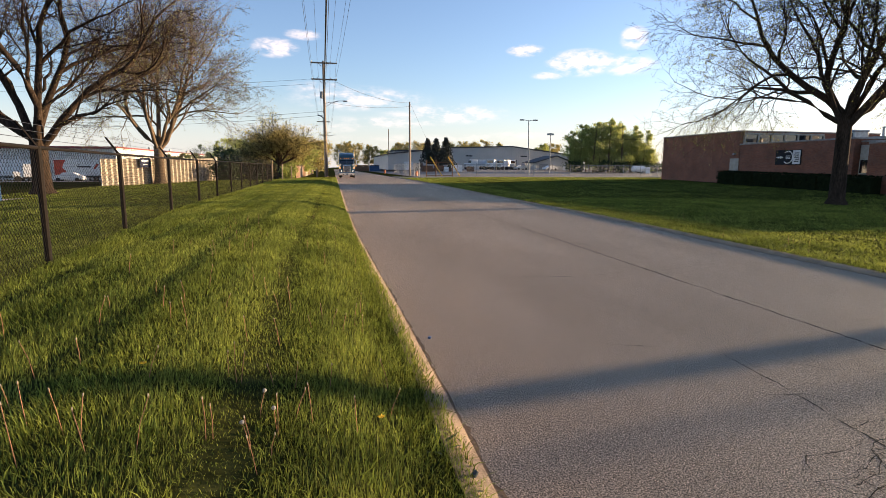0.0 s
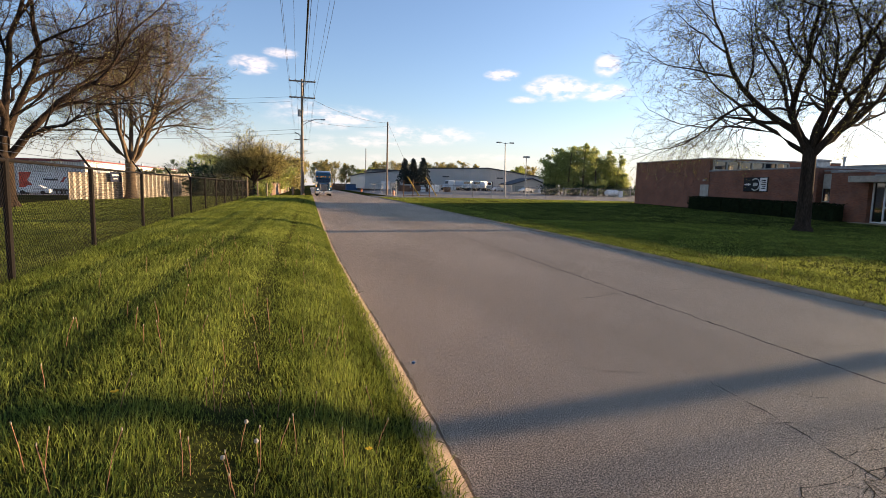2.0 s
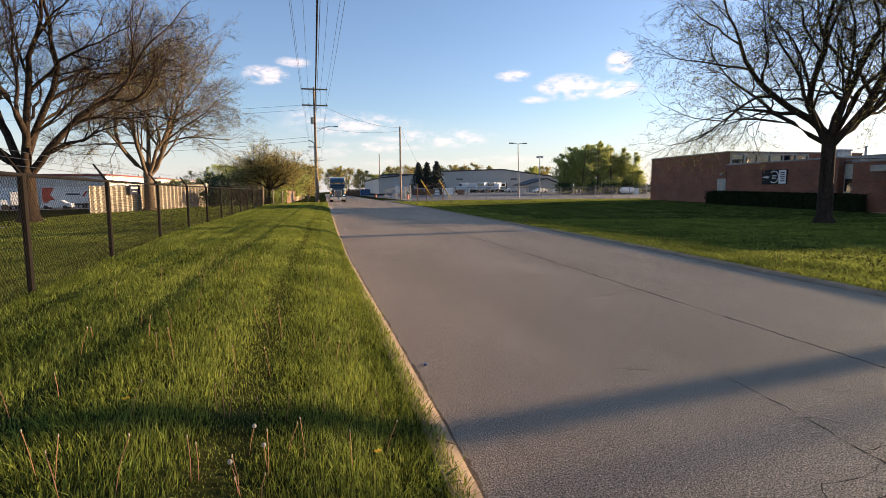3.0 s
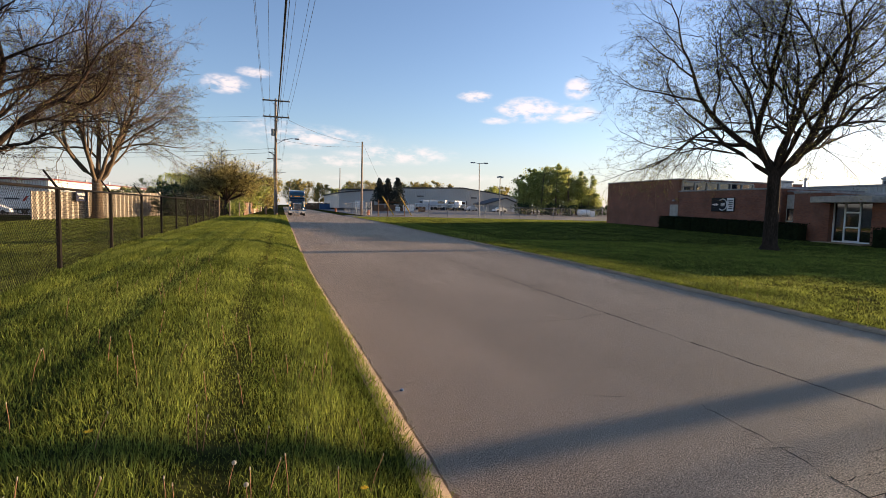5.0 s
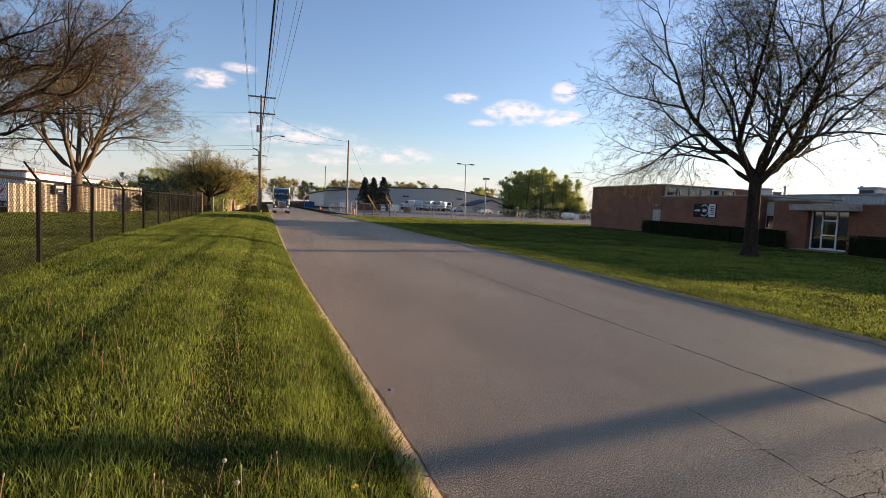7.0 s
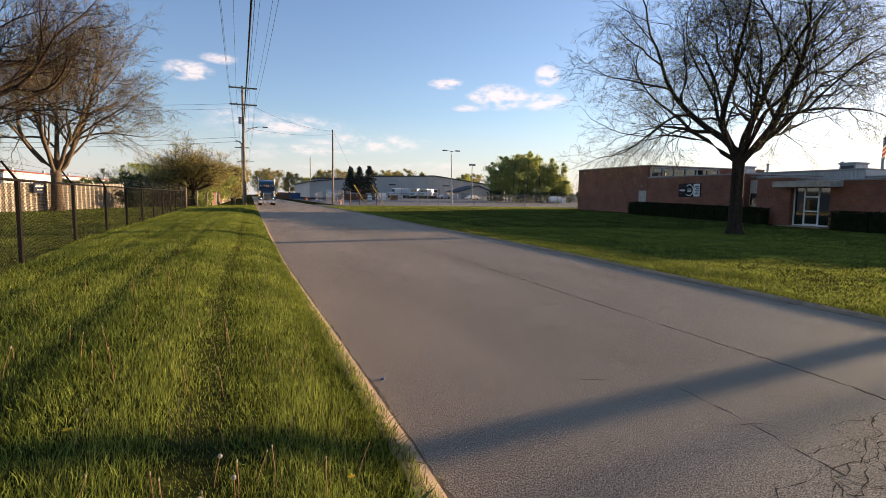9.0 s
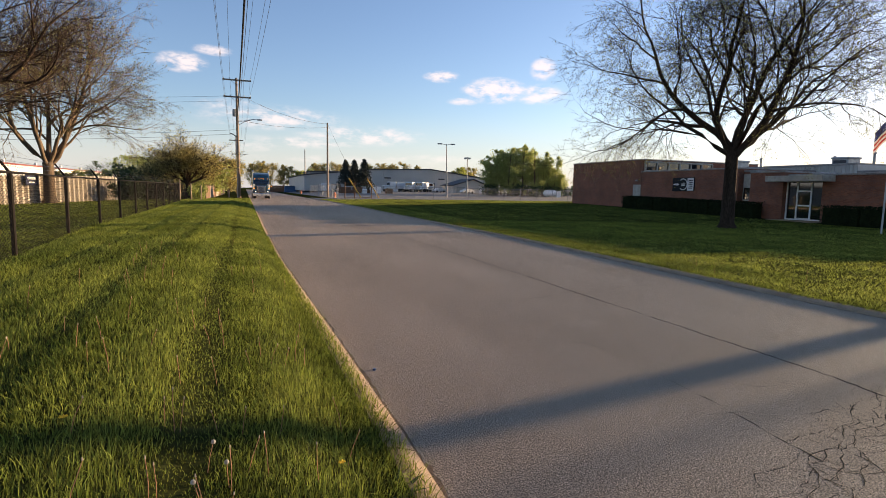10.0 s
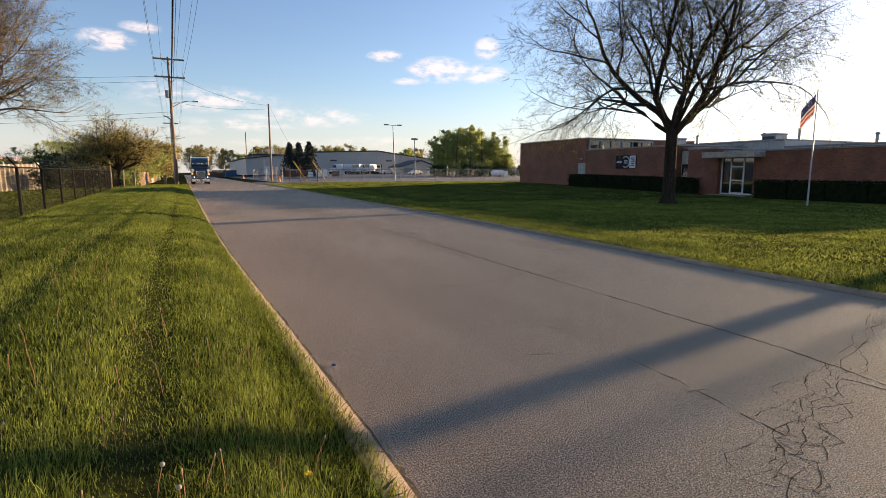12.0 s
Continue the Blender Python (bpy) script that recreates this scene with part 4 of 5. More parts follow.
gatep = thing("fence_gate", "chain-link gate with galvanised posts at the fence end", "gate", (-6.3, 61.0, 0))
for dx, dy, h in ((0, 0, 2.3), (1.0, 0.3, 1.9), (1.9, 1.2, 1.7)):
    part("post", R((dx, dy, -0.1), (dx, dy, h), 0.06, n=8), M_POLE, gatep)
bm = bmesh.new()
for i in range(30):
    rod(bm, (0.05 + i * 0.03, 0.02 + 0.009 * i, 0.1), (0.05 + i * 0.03, 0.02 + 0.009 * i, 1.9), 0.006, n=3)
part("gate_mesh", bm, M_BLACK, gatep)

# board fence further along
bf = thing("board_fence", "weathered tan and brown board fence along the verge", "fence", (-4.6, 72, 0))
for i in range(44):
    m = (M_WOODF, M_POLE, M_WOODF, M_BEIGE)[(i // 6) % 4]
    part("board", B(0.004 * i, 0.05 + 0.004 * i, i * 1.3, i * 1.3 + 1.22, 0, 1.85 - 0.1 * ((i * 7) % 3)), m, bf)

# beige corrugated panels
panels = thing("panel_fence", "tall beige corrugated metal screen fence", "fence", (-17.0, 45.0, 0.0), math.degrees(math.atan2(15.0, 5.1)))
for i in range(9):
    bm = bmesh.new()
    out = [(i * 1.76 + k * 0.1466, (0.0, 0.17, 0.17, 0.0)[k % 4]) for k in range(13)]
    prism(bm, out + [(a, b + 0.03) for a, b in out[::-1]], "z", 0.04, 2.1 + 0.035 * i)
    part("corrugated_panel", bm, M_BEIGE, panels)
part("end_post", B(15.85, 16.1, -0.12, 0.12, 0, 2.5), M_TAN, panels)
ns = thing("notice_board", "small dark blue notice board on the beige screen", "sign", (-15.35, 49.4, 1.85), math.degrees(math.atan2(15.0, 5.1)))
part("board", B(-0.62, 0.62, -0.1, -0.07, -0.4, 0.4, bevel=0.01), M_NAVY, ns)
part("print_bar", B(-0.45, 0.4, -0.11, -0.1, 0.05, 0.22), M_WHITE, ns)
part("print_bar", B(-0.3, 0.25, -0.11, -0.1, -0.2, -0.12), M_WHITE, ns)

# white warehouse on the left
wh = thing("white_warehouse", "long white metal warehouse with maroon roof edge", "warehouse", (0, 0, 0))
GZL = -1.4
part("wall", prism(bmesh.new(), [(-120, 132), (-42.5, 120), (-38.5, 260), (-100, 262)], "z", GZL - 0.3, 5.0), M_WHITE, wh)
part("roof", prism(bmesh.new(), [(-120.4, 131.6), (-42.2, 119.5), (-38.2, 260.3), (-100, 262.4)], "z", 5.0, 5.35), M_WHITE, wh)
bm = bmesh.new()
for i in range(170):
    t = i / 170
    x, y = -120 + 77.5 * t, 132 - 12 * t
    box(bm, x, x + 0.14, y - 0.14, y, GZL, 4.9)
part("cladding_ribs", bm, M_METALW, wh)
part("roof_trim", prism(bmesh.new(), [(-120.5, 131.4), (-42.1, 119.3), (-42.1, 119.42), (-120.5, 131.52)], "z", 4.95, 5.4), M_MAROON, wh)
part("roof_trim", prism(bmesh.new(), [(-42.1, 119.3), (-38.1, 260.3), (-38.2, 260.3), (-42.2, 119.3)], "z", 5.1, 5.4), M_MAROON, wh)
for i in range(9):
    t = (i + 0.5) / 9
    part("roof_vent", R((-44 + 4 * t, 120 + 140 * t, 5.35), (-44 + 4 * t, 120 + 140 * t, 6.1), 0.25), M_GALV, wh)

# parked trailer with red end, and white lorries
def trailer(at, turn, ln, label, red=True):
    t = thing("semi_trailer", label, "trailer", at, turn)
    part("box_body", B(-ln / 2, ln / 2, -1.25, 1.25, 1.15, 4.0, bevel=0.04), M_WHITE, t)
    part("floor_rail", B(-ln / 2, ln / 2, -1.27, 1.27, 1.02, 1.14), M_GALV, t)
    if red:
        bm = bmesh.new()
        prism(bm, [(-ln / 2 + 0.1, 1.25), (-ln / 2 + 0.1, 3.9), (-ln / 2 + 2.0, 3.9), (-ln / 2 + 1.3, 2.6), (-ln / 2 + 2.4, 1.25)], "y", -1.268, -1.256)
        part("red_panel", bm, M_REDP, t)
        part("lettering_bar", B(-0.6, 1.6, -1.268, -1.256, 2.55, 2.85), M_ROOF, t)
        bm = bmesh.new()
        prism(bm, [(1.9, 2.3), (2.3, 2.3), (2.9, 3.2), (2.5, 3.2)], "y", -1.268, -1.256)
        part("red_mark", bm, M_REDP, t)
    part("underframe", B(-ln / 2 + 0.8, ln / 2 - 1, -0.5, 0.5, 0.75, 1.02), M_ROOF, t)
    for x in (ln / 2 - 1.4, ln / 2 - 2.7):
        for y in (-1.05, 1.05):
            w = part("wheel", R((x, y - 0.15, 0.5), (x, y + 0.15, 0.5), 0.5, n=16), M_RUBBER, t)
            part("rim", R((x, y - 0.17, 0.5), (x, y + 0.17, 0.5), 0.27, n=12), M_GALV, w)
    for y in (-0.8, 0.8):
        part("landing_leg", B(-ln / 2 + 2.4, -ln / 2 + 2.55, y - 0.07, y + 0.07, 0.02, 1.05), M_GALV, t)
    return t


GZT = ground_z(-45, 112)
trailer((-44.5, 110, GZT), 4, 8.6, "white box trailer with red swoosh end and bars of lettering")
trailer((-57, 112, ground_z(-57, 112)), 8, 7.5, "plain white box trailer in the gravel lot", False)
lorry = thing("white_lorry", "white day-cab lorry parked in the gravel lot", "lorry", (-51.5, 107, ground_z(-51, 107)), 20)
part("cab", B(-1.2, 1.2, -1.1, 1.1, 0.8, 3.1, bevel=0.15), M_WHITE, lorry)
part("bonnet", B(-2.6, -1.2, -1.0, 1.0, 0.7, 1.8, bevel=0.15), M_WHITE, lorry)
part("windscreen", B(-1.26, -1.18, -0.95, 0.95, 1.95, 2.8), M_GLASS, lorry)
part("chassis", B(-2.5, 3.0, -0.5, 0.5, 0.5, 0.8), M_ROOF, lorry)
for x in (-1.9, 1.9):
    for y in (-1.0, 1.0):
        part("wheel", R((x, y - 0.15, 0.5), (x, y + 0.15, 0.5), 0.5, n=16), M_RUBBER, lorry)
car = thing("parked_car", "small pale car parked behind the lorries", "car", (-41.0, 96, ground_z(-41, 96)), 5)
bm = bmesh.new()
prism(bm, [(-2.1, 0.35), (-2.1, 0.8), (-1.2, 0.95), (-0.6, 1.42), (0.8, 1.42), (1.5, 0.98), (2.1, 0.9), (2.1, 0.35)], "y", -0.85, 0.85)
part("body", bm, M_WHITE, car)
for x in (-1.3, 1.3):
    for y in (-0.8, 0.8):
        part("wheel", R((x, y - 0.1, 0.32), (x, y + 0.1, 0.32), 0.32, n=14), M_RUBBER, car)
bluebox = thing("blue_drop_box", "tall blue metal box with red band behind the fence", "box", (-12.95, 24.2, ground_z(-13, 24)), 10)
part("body", B(-1.0, 0.0, -0.6, 0.6, -0.1, 2.2, bevel=0.03), M_BLUEP, bluebox)
part("band", B(-1.01, 0.01, -0.61, 0.61, 1.25, 1.5), M_REDP, bluebox)

# ---- poles and wires ----
main = thing("utility_pole", "tall weathered wooden power pole with two crossarms and street lamp", "pole", (-0.85, 86.0, 0))
part("shaft", R((0, 0, -0.3), (-0.1, 0, 17.4), 0.24, 0.15, n=12), M_POLE, main)
for z, w in ((17.0, 1.95), (14.6, 1.9)):
    part("crossarm", B(-w, w, -0.09, 0.09, z, z + 0.2, bevel=0.015), M_POLE, main)
    for sx in (-1, 1):
        part("brace", R((0, -0.1, z - 0.7), (sx * 0.9, -0.1, z + 0.05), 0.03, n=5), M_GALV, main)
    for x in (-w + 0.12, -w / 2, w / 2, w - 0.12):
        part("insulator", R((x, 0, z + 0.2), (x, 0, z + 0.42), 0.06, 0.04), M_GREYP, main)
part("transformer", R((-0.45, 0, 11.9), (-0.45, 0, 12.9), 0.26, n=14), M_GREYP, main)
lamp_arm = bmesh.new()
tube(lamp_arm, [(0, 0, 10.6), (0.9, 0, 11.2), (2.1, 0, 11.6), (2.9, 0, 11.62)], 0.04)
tube(lamp_arm, [(0, 0, 11.1), (0.9, 0, 11.35), (2.1, 0, 11.62)], 0.03)
part("lamp_arm", lamp_arm, M_GALV, main)
part("lamp_head", B(2.7, 3.4, -0.16, 0.16, 11.5, 11.68, bevel=0.06), M_GALV, main)
bm = bmesh.new()
tube(bm, [(0, 0, 8.8), (-0.7, -0.1, 9.3), (-1.1, -0.1, 9.45)], 0.07)
part("floodlight", bm, M_ROOF, main)
part("guard_strip", B(-0.3, -0.2, -0.1, 0.1, 0.0, 8.0), M_GALV, main)


def wire(name, a, b, sag, r, label, n=24):
    a, b = Vector(a), Vector(b)
    cu = bpy.data.curves.new(name, "CURVE")
    cu.dimensions = "3D"
    cu.bevel_depth = r
    cu.bevel_resolution = 1
    sp_ = cu.splines.new("POLY")
    sp_.points.add(n)
    for i in range(n + 1):
        t = i / n
        q = a.lerp(b, t) - Vector((0, 0, 4 * sag * t * (1 - t)))
        sp_.points[i].co = (*q, 1)
    cu.materials.append(M_WIRE)
    return tagged(new(name, cu), label, "wire", "overhead wires")


NEAR = -9.0
for dx, z in ((-1.85, 17.4), (-0.95, 17.4), (0.95, 17.4), (1.85, 17.4), (-1.75, 15.0), (1.75, 15.0)):
    wire("power_line", (-0.85 + dx, 86, z), (0.9 + dx * 1.0, NEAR, z), 1.2, 0.014, "thin overhead power line along the road")
    wire("power_line", (-0.85 + dx, 86, z), (-1.8 + dx * 0.8, 175, z * 0.8), 1.0, 0.014, "thin overhead power line along the road")
wire("telephone_cable", (-1.1, 86, 9.8), (0.7, NEAR, 10.2), 1.0, 0.045, "thick black bundled cable along the road")
wire("telephone_cable", (-1.05, 86, 9.3), (0.8, NEAR, 9.9), 1.1, 0.012, "thick black bundled cable along the road")
wire("power_line", (-2.7, 86, 14.7), (-60, 92, 13.0), 0.8, 0.016, "thin overhead line crossing to the warehouse")
wire("power_line", (-2.7, 86, 14.0), (-60, 92, 12.2), 0.8, 0.016, "thin overhead line crossing to the warehouse")
wire("power_line", (-1.0, 86, 10.0), (-60, 98, 8.2), 0.8, 0.02, "thin overhead line crossing to the warehouse")
wire("power_line", (-1.0, 86, 9.4), (-60, 98, 7.4), 0.8, 0.02, "thin overhead line crossing to the warehouse")
wire("power_line", (0.9, 86, 14.4), (13.9, 98, 13.0), 0.7, 0.02, "overhead line crossing the road")
wire("power_line", (-0.8, 86, 11.4), (13.9, 98, 12.4), 0.5, 0.02, "overhead line crossing the road")
wire("guy_wire", (13.9, 98, 13.0), (20.5, 99, 0.0), 0.1, 0.015, "slack guy wire from the pole")

for i, (x, y, h) in enumerate([(-1.75, 132, 13.0), (-2.4, 176, 12.4), (19.3, 190, 14.4)]):
    u = thing("utility_pole", "distant weathered wooden utility pole", "pole", (x, y, ground_z(x, y) - 0.1), 0, "far poles")
    part("shaft", R((0, 0, 0), (0, 0, h), 0.2, 0.13, n=10), M_POLE, u)
    if x < 5:
        part("crossarm", B(-1.5, 1.5, -0.08, 0.08, h - 0.9, h - 0.7), M_POLE, u)
        bm = tube(bmesh.new(), [(0, 0, h * 0.62), (1.5, 0, h * 0.7), (2.6, 0, h * 0.71)], 0.05)
        part("lamp_arm", bm, M_GALV, u)
p2 = thing("utility_pole", "slim grey wooden pole beside the driveway", "pole", (13.85, 98.0, 0))
part("shaft", R((0, 0, -0.2), (0, 0, 13.2), 0.2, 0.13, n=12), M_POLE, p2)
mk = thing("marker_post", "short wooden marker post beside the pole", "post", (-2.3, 84.6, 0))
part("post", B(-0.13, 0.13, -0.1, 0.1, 0, 1.15, bevel=0.02), M_POLE, mk)

for x, y, h, two in ((39.3, 105.0, 11.1, True), (50.0, 120.0, 9.4, False)):
    u = thing("yard_light", "slim metal yard light mast with flood heads", "street lamp", (x, y, ground_z(x, y)), 0, "yard lights")
    part("mast", R((0, 0, -0.1), (-0.3 if two else 0, 0, h), 0.14, 0.09, n=10), M_GREYP, u)
    if two:
        for sx in (-1, 1):
            part("arm", tube(bmesh.new(), [(-0.3, 0, h - 0.15), (-0.3 + sx * 1.0, 0, h + 0.05)], 0.05), M_GREYP, u)
            part("flood_head", B(-0.3 + sx * 1.0 - 0.05, -0.3 + sx * 1.9, -0.2, 0.2, h - 0.1, h + 0.14, bevel=0.08) if sx > 0 else B(-0.3 - 1.9, -0.3 - 0.95, -0.2, 0.2, h - 0.1, h + 0.14, bevel=0.08), M_GREYP, u)
    else:
        for sx in (-1, 1):
            part("flood_head", B(sx * 0.5 - 0.25, sx * 0.5 + 0.25, -0.3, 0.3, h - 0.5, h - 0.1, bevel=0.06), M_GREYP, u)
        part("arm", B(-0.4, 0.4, -0.05, 0.05, h - 0.15, h - 0.05), M_GREYP, u)

# yard fence and gate
yf = thing("yard_fence", "galvanised chain-link fence along the truck yard", "fence")
YF = [(20.0 + 3.3 * i, 86.2 + 0.0 * i) for i in range(13)]
for x, y in YF:
    z = ground_z(x, y)
    part("post", R((x, y, z - 0.1), (x, y, z + 2.35), 0.045, n=8), M_GREYP, yf)
for (x0, y0), (x1, y1) in zip(YF, YF[1:]):
    z0, z1 = ground_z(x0, y0), ground_z(x1, y1)
    part("top_rail", R((x0, y0, z0 + 2.1), (x1, y1, z1 + 2.1), 0.03, n=6), M_GREYP, yf)
    bm = bmesh.new()
    for i in range(17):
        t = i / 17
        rod(bm, (x0 + (x1 - x0) * t, y0, z0 + 0.05), (x0 + (x1 - x0) * t + 0.5, y0, z0 + 2.1), 0.006, n=3, caps=False)
        rod(bm, (x0 + (x1 - x0) * t + 0.5, y0, z0 + 0.05), (x0 + (x1 - x0) * t, y0, z0 + 2.1), 0.006, n=3, caps=False)
    part("wire_mesh", bm, M_GREYP, yf)
sf = thing("roadside_fence", "pale galvanised chain-link fence beside the road", "fence")
SF = [(14.2, 89.0), (14.4, 96), (14.6, 104), (14.8, 112), (15.0, 120), (15.4, 130), (15.8, 142)]
for x, y in SF:
    part("post", R((x, y, -0.1), (x, y, 2.5), 0.06, n=8), M_GALV, sf)
for (x0, y0), (x1, y1) in zip(SF, SF[1:]):
    bm = bmesh.new()
    for i in range(16):
        t = i / 16
        x, y = x0 + (x1 - x0) * t, y0 + (y1 - y0) * t
        rod(bm, (x, y, 0.06), (x + 0.02, y + 0.6, 2.35), 0.004, n=3, caps=False)
        rod(bm, (x + 0.02, y + 0.6, 0.06), (x, y, 2.35), 0.004, n=3, caps=False)
    part("wire_mesh", bm, M_GREYP, sf)
    part("top_rail", R((x0, y0, 2.36), (x1, y1, 2.36), 0.03, n=6), M_GALV, sf)
ga = thing("yard_gate", "rusty steel-framed yard gate with yellow diagonal bars", "gate", (15.2, 88.0, 0.05))
for x in (0.0, 1.6, 4.4):
    part("gate_post", R((x, 0, -0.1), (x, 0, 2.7), 0.08, n=8), M_RUST, ga)
for z in (0.25, 1.3, 2.4):
    part("gate_bar", R((0, 0, z), (4.4, 0, z), 0.04, n=6), M_RUST, ga)
for x0 in (0.6, 3.6):
    part("yellow_bar", R((x0, -0.3, 3.3), (x0 + 2.0, -0.3, 0.2), 0.09, n=6), M_YPAINT, ga)
hy = thing("fire_hydrant", "orange fire hydrant on the verge", "hydrant", (14.9, 96.5, 0.02), 0)
part("barrel", R((0, 0, 0), (0, 0, 0.75), 0.2, 0.18, n=12), M_ORANGE, hy)
part("bonnet", R((0, 0, 0.75), (0, 0, 1.0), 0.22, 0.08, n=12), M_ORANGE, hy)
part("outlet", R((-0.32, 0, 0.55), (0.32, 0, 0.55), 0.09, n=8), M_ORANGE, hy)
h2 = copy_thing(hy, pose(13.2, 140, 0.02))

# grey warehouse across the yard
gw = thing("grey_warehouse", "long grey metal warehouse with shallow gable roof", "warehouse", (0, 0, 0))
GZ = 0.9
bm = bmesh.new()
prism(bm, [(17, GZ), (17, 5.6), (37.5, 7.7), (57.5, 8.4), (77, 5.9), (80.5, 3.4), (80.5, GZ)], "y", 170, 230)
part("wall", bm, M_METALW, gw)
bm = bmesh.new()
for i in range(105):
    x = 17.2 + i * 0.6
    top = np.interp(x, [17, 37.5, 57.5, 77, 80.5], [5.6, 7.7, 8.4, 5.9, 3.4])
    box(bm, x, x + 0.12, 169.92, 170, GZ, float(top) - 0.15)
part("cladding_ribs", bm, M_METALW, gw)
bm = bmesh.new()
prism(bm, [(16.6, 5.6), (37.5, 7.75), (57.5, 8.45), (77.2, 5.95), (80.9, 3.4), (80.9, 3.7), (77.2, 6.25), (57.5, 8.75), (37.5, 8.05), (16.6, 5.9)], "y", 169.6, 230.4)
part("roof", bm, M_ROOF, gw)
for x, w, z1 in ((22, 3, 3.4), (29, 3, 3.4), (45, 2.4, 3.6), (56, 3.2, 4.2), (63, 1.4, 3.2), (70, 3, 3.6)):
    part("dock_door", B(x, x + w, 169.85, 169.9, GZ, z1), M_WHITE if x not in (56, 29) else M_ROOF, gw)
for x in (42.0, 60.5):
    part("vent_louvre", B(x, x + 2.2, 169.86, 169.9, 5.2, 5.6), M_ROOF, gw)
shed = thing("gable_shed", "small grey shed with dark gabled roof", "shed", (0, 0, 0))
GS = ground_z(64, 150)
bm = bmesh.new()
prism(bm, [(58.4, GS), (58.4, 3.2), (64.6, 5.0), (69.6, 3.2), (69.6, GS)], "y", 150, 160)
part("wall", bm, M_METALW, shed)
bm = bmesh.new()
prism(bm, [(57.8, 3.1), (64.6, 5.05), (70.1, 3.1), (70.1, 3.35), (64.6, 5.35), (57.8, 3.35)], "y", 149.6, 160.4)
part("roof", bm, M_ROOF, shed)
part("roller_door", B(59.2, 62.0, 149.9, 149.95, GS, 2.9), M_GREYP, shed)
part("door", B(66.6, 67.6, 149.9, 149.95, GS, 2.9), M_WHITE, shed)
bw = thing("long_blue_grey_building", "distant long blue-grey industrial building", "building", (0, 0, 0))
part("wall", B(24, 48, 215, 240, 0.8, 8.0), M_GREYP, bw)
part("roof", B(23.6, 48.4, 214.6, 240.4, 8.0, 8.5), M_ROOF, bw)
for i in range(6):
    part("window", B(25 + 3.6 * i, 27.4 + 3.6 * i, 214.9, 214.95, 5.0, 6.6), M_GLASS, bw)
# small blue trailer, built as a plain box with a flat top
teal = thing("blue_trailer", "low blue trailer at the end of the road, as a plain box", "shed", (15.5, 205, 0))
part("wall", B(-2.0, 2.0, -2, 2, 0, 2.2), M_BLUEP, teal)
part("roof", B(-2.2, 2.2, -2.2, 2.2, 2.2, 2.4), M_ROOF, teal)
bfz = thing("board_fence", "brown board fence at the end of the road", "fence", (6, 214, 0))
for i in range(30):
    part("board", B(i * 0.45, i * 0.45 + 0.43, 0, 0.05, 0, 2.4 + 0.08 * (i % 3)), M_WOODF, bfz)


def yard_truck(at, turn, label):
    t = thing("parked_truck", label, "truck", at, turn, "parked trucks")
    part("cab", B(-1.2, 1.2, -1.2, 1.0, 0.9, 3.0, bevel=0.2), M_WHITE, t)
    part("bonnet", B(-1.0, 1.0, -2.8, -1.2, 0.8, 1.9, bevel=0.2), M_WHITE, t)
    part("windscreen", B(-0.95, 0.95, -1.26, -1.18, 2.0, 2.75), M_GLASS, t)
    part("grille", B(-0.6, 0.6, -2.84, -2.78, 0.9, 1.7), M_GALV, t)
    part("box_body", B(-1.15, 1.15, 1.2, 6.0, 1.0, 3.0, bevel=0.04), M_WHITE, t)
    for x in (-1.05, 1.05):
        for y in (-2.0, 3.0, 5.0):
            part("wheel", R((x - 0.15, y, 0.5), (x + 0.15, y, 0.5), 0.5, n=14), M_RUBBER, t)


for x, y, tn in ((46.5, 156, -35), (50.0, 157, -35), (42.0, 160, -80), (55.0, 163, -10)):
    yard_truck((x, y, ground_z(x, y) + 0.06), tn, "white delivery truck parked in the yard")
for x, y in ((56.5, 158), (61.0, 146), (70.5, 144)):
    c2 = copy_thing(car, pose(x, y, ground_z(x, y) + 0.05, 0, 0, 15))
    c2["group"] = "yard cars"
eq = thing("equipment_pile", "rusty brown machinery stacked in the yard", "machinery", (27.5, 132, 0.6))
r_ = random.Random(9)
for i in range(16):
    x, y, z = r_.uniform(-6, 7), r_.uniform(-1, 1), r_.uniform(0, 1.6)
    part("machine_piece", B(x, x + r_.uniform(0.8, 2.6), y, y + 1, 0.0 if i % 2 else z * 0.5, z + 0.7, bevel=0.05), (M_RUST, M_RUST, M_GREYP, M_WHITE)[i % 4], eq)
tank = thing("gas_tank", "white horizontal gas tank in the yard", "tank", (74.5, 122, ground_z(74, 122) + 0.05))
part("vessel", R((-1.7, 0, 1.1), (1.2, 0, 1.1), 0.75, n=16), M_WHITE, tank)
part("dome", R((-1.7, 0, 1.1), (-2.1, 0, 1.1), 0.75, 0.35, n=16), M_WHITE, tank)
part("cabinet", B(1.5, 2.7, -0.5, 0.5, 0, 1.6, bevel=0.05), M_WHITE, tank)
for x in (-1.2, 0.7):
    part("saddle", B(x - 0.15, x + 0.15, -0.6, 0.6, 0, 0.6), M_GREYP, tank)
dump = thing("blue_skip", "blue waste skip by the yard fence", "skip", (76, 100, ground_z(76, 100) + 0.05))
part("body", prism(bmesh.new(), [(-1.3, 0.1), (-1.5, 1.7), (1.5, 1.7), (1.3, 0.1)], "y", -0.9, 0.9), M_BLUEP, dump)
part("lid", B(-1.5, 1.5, -0.95, 0.95, 1.7, 1.78), M_ROOF, dump)
ww = thing("wooden_crate", "stacked brown wooden crate by the skip", "crate", (79.3, 100, ground_z(79, 100) + 0.05))
part("crate_body", B(-0.8, 0.8, -0.7, 0.7, 0, 1.5, bevel=0.02), M_WOODF, ww)
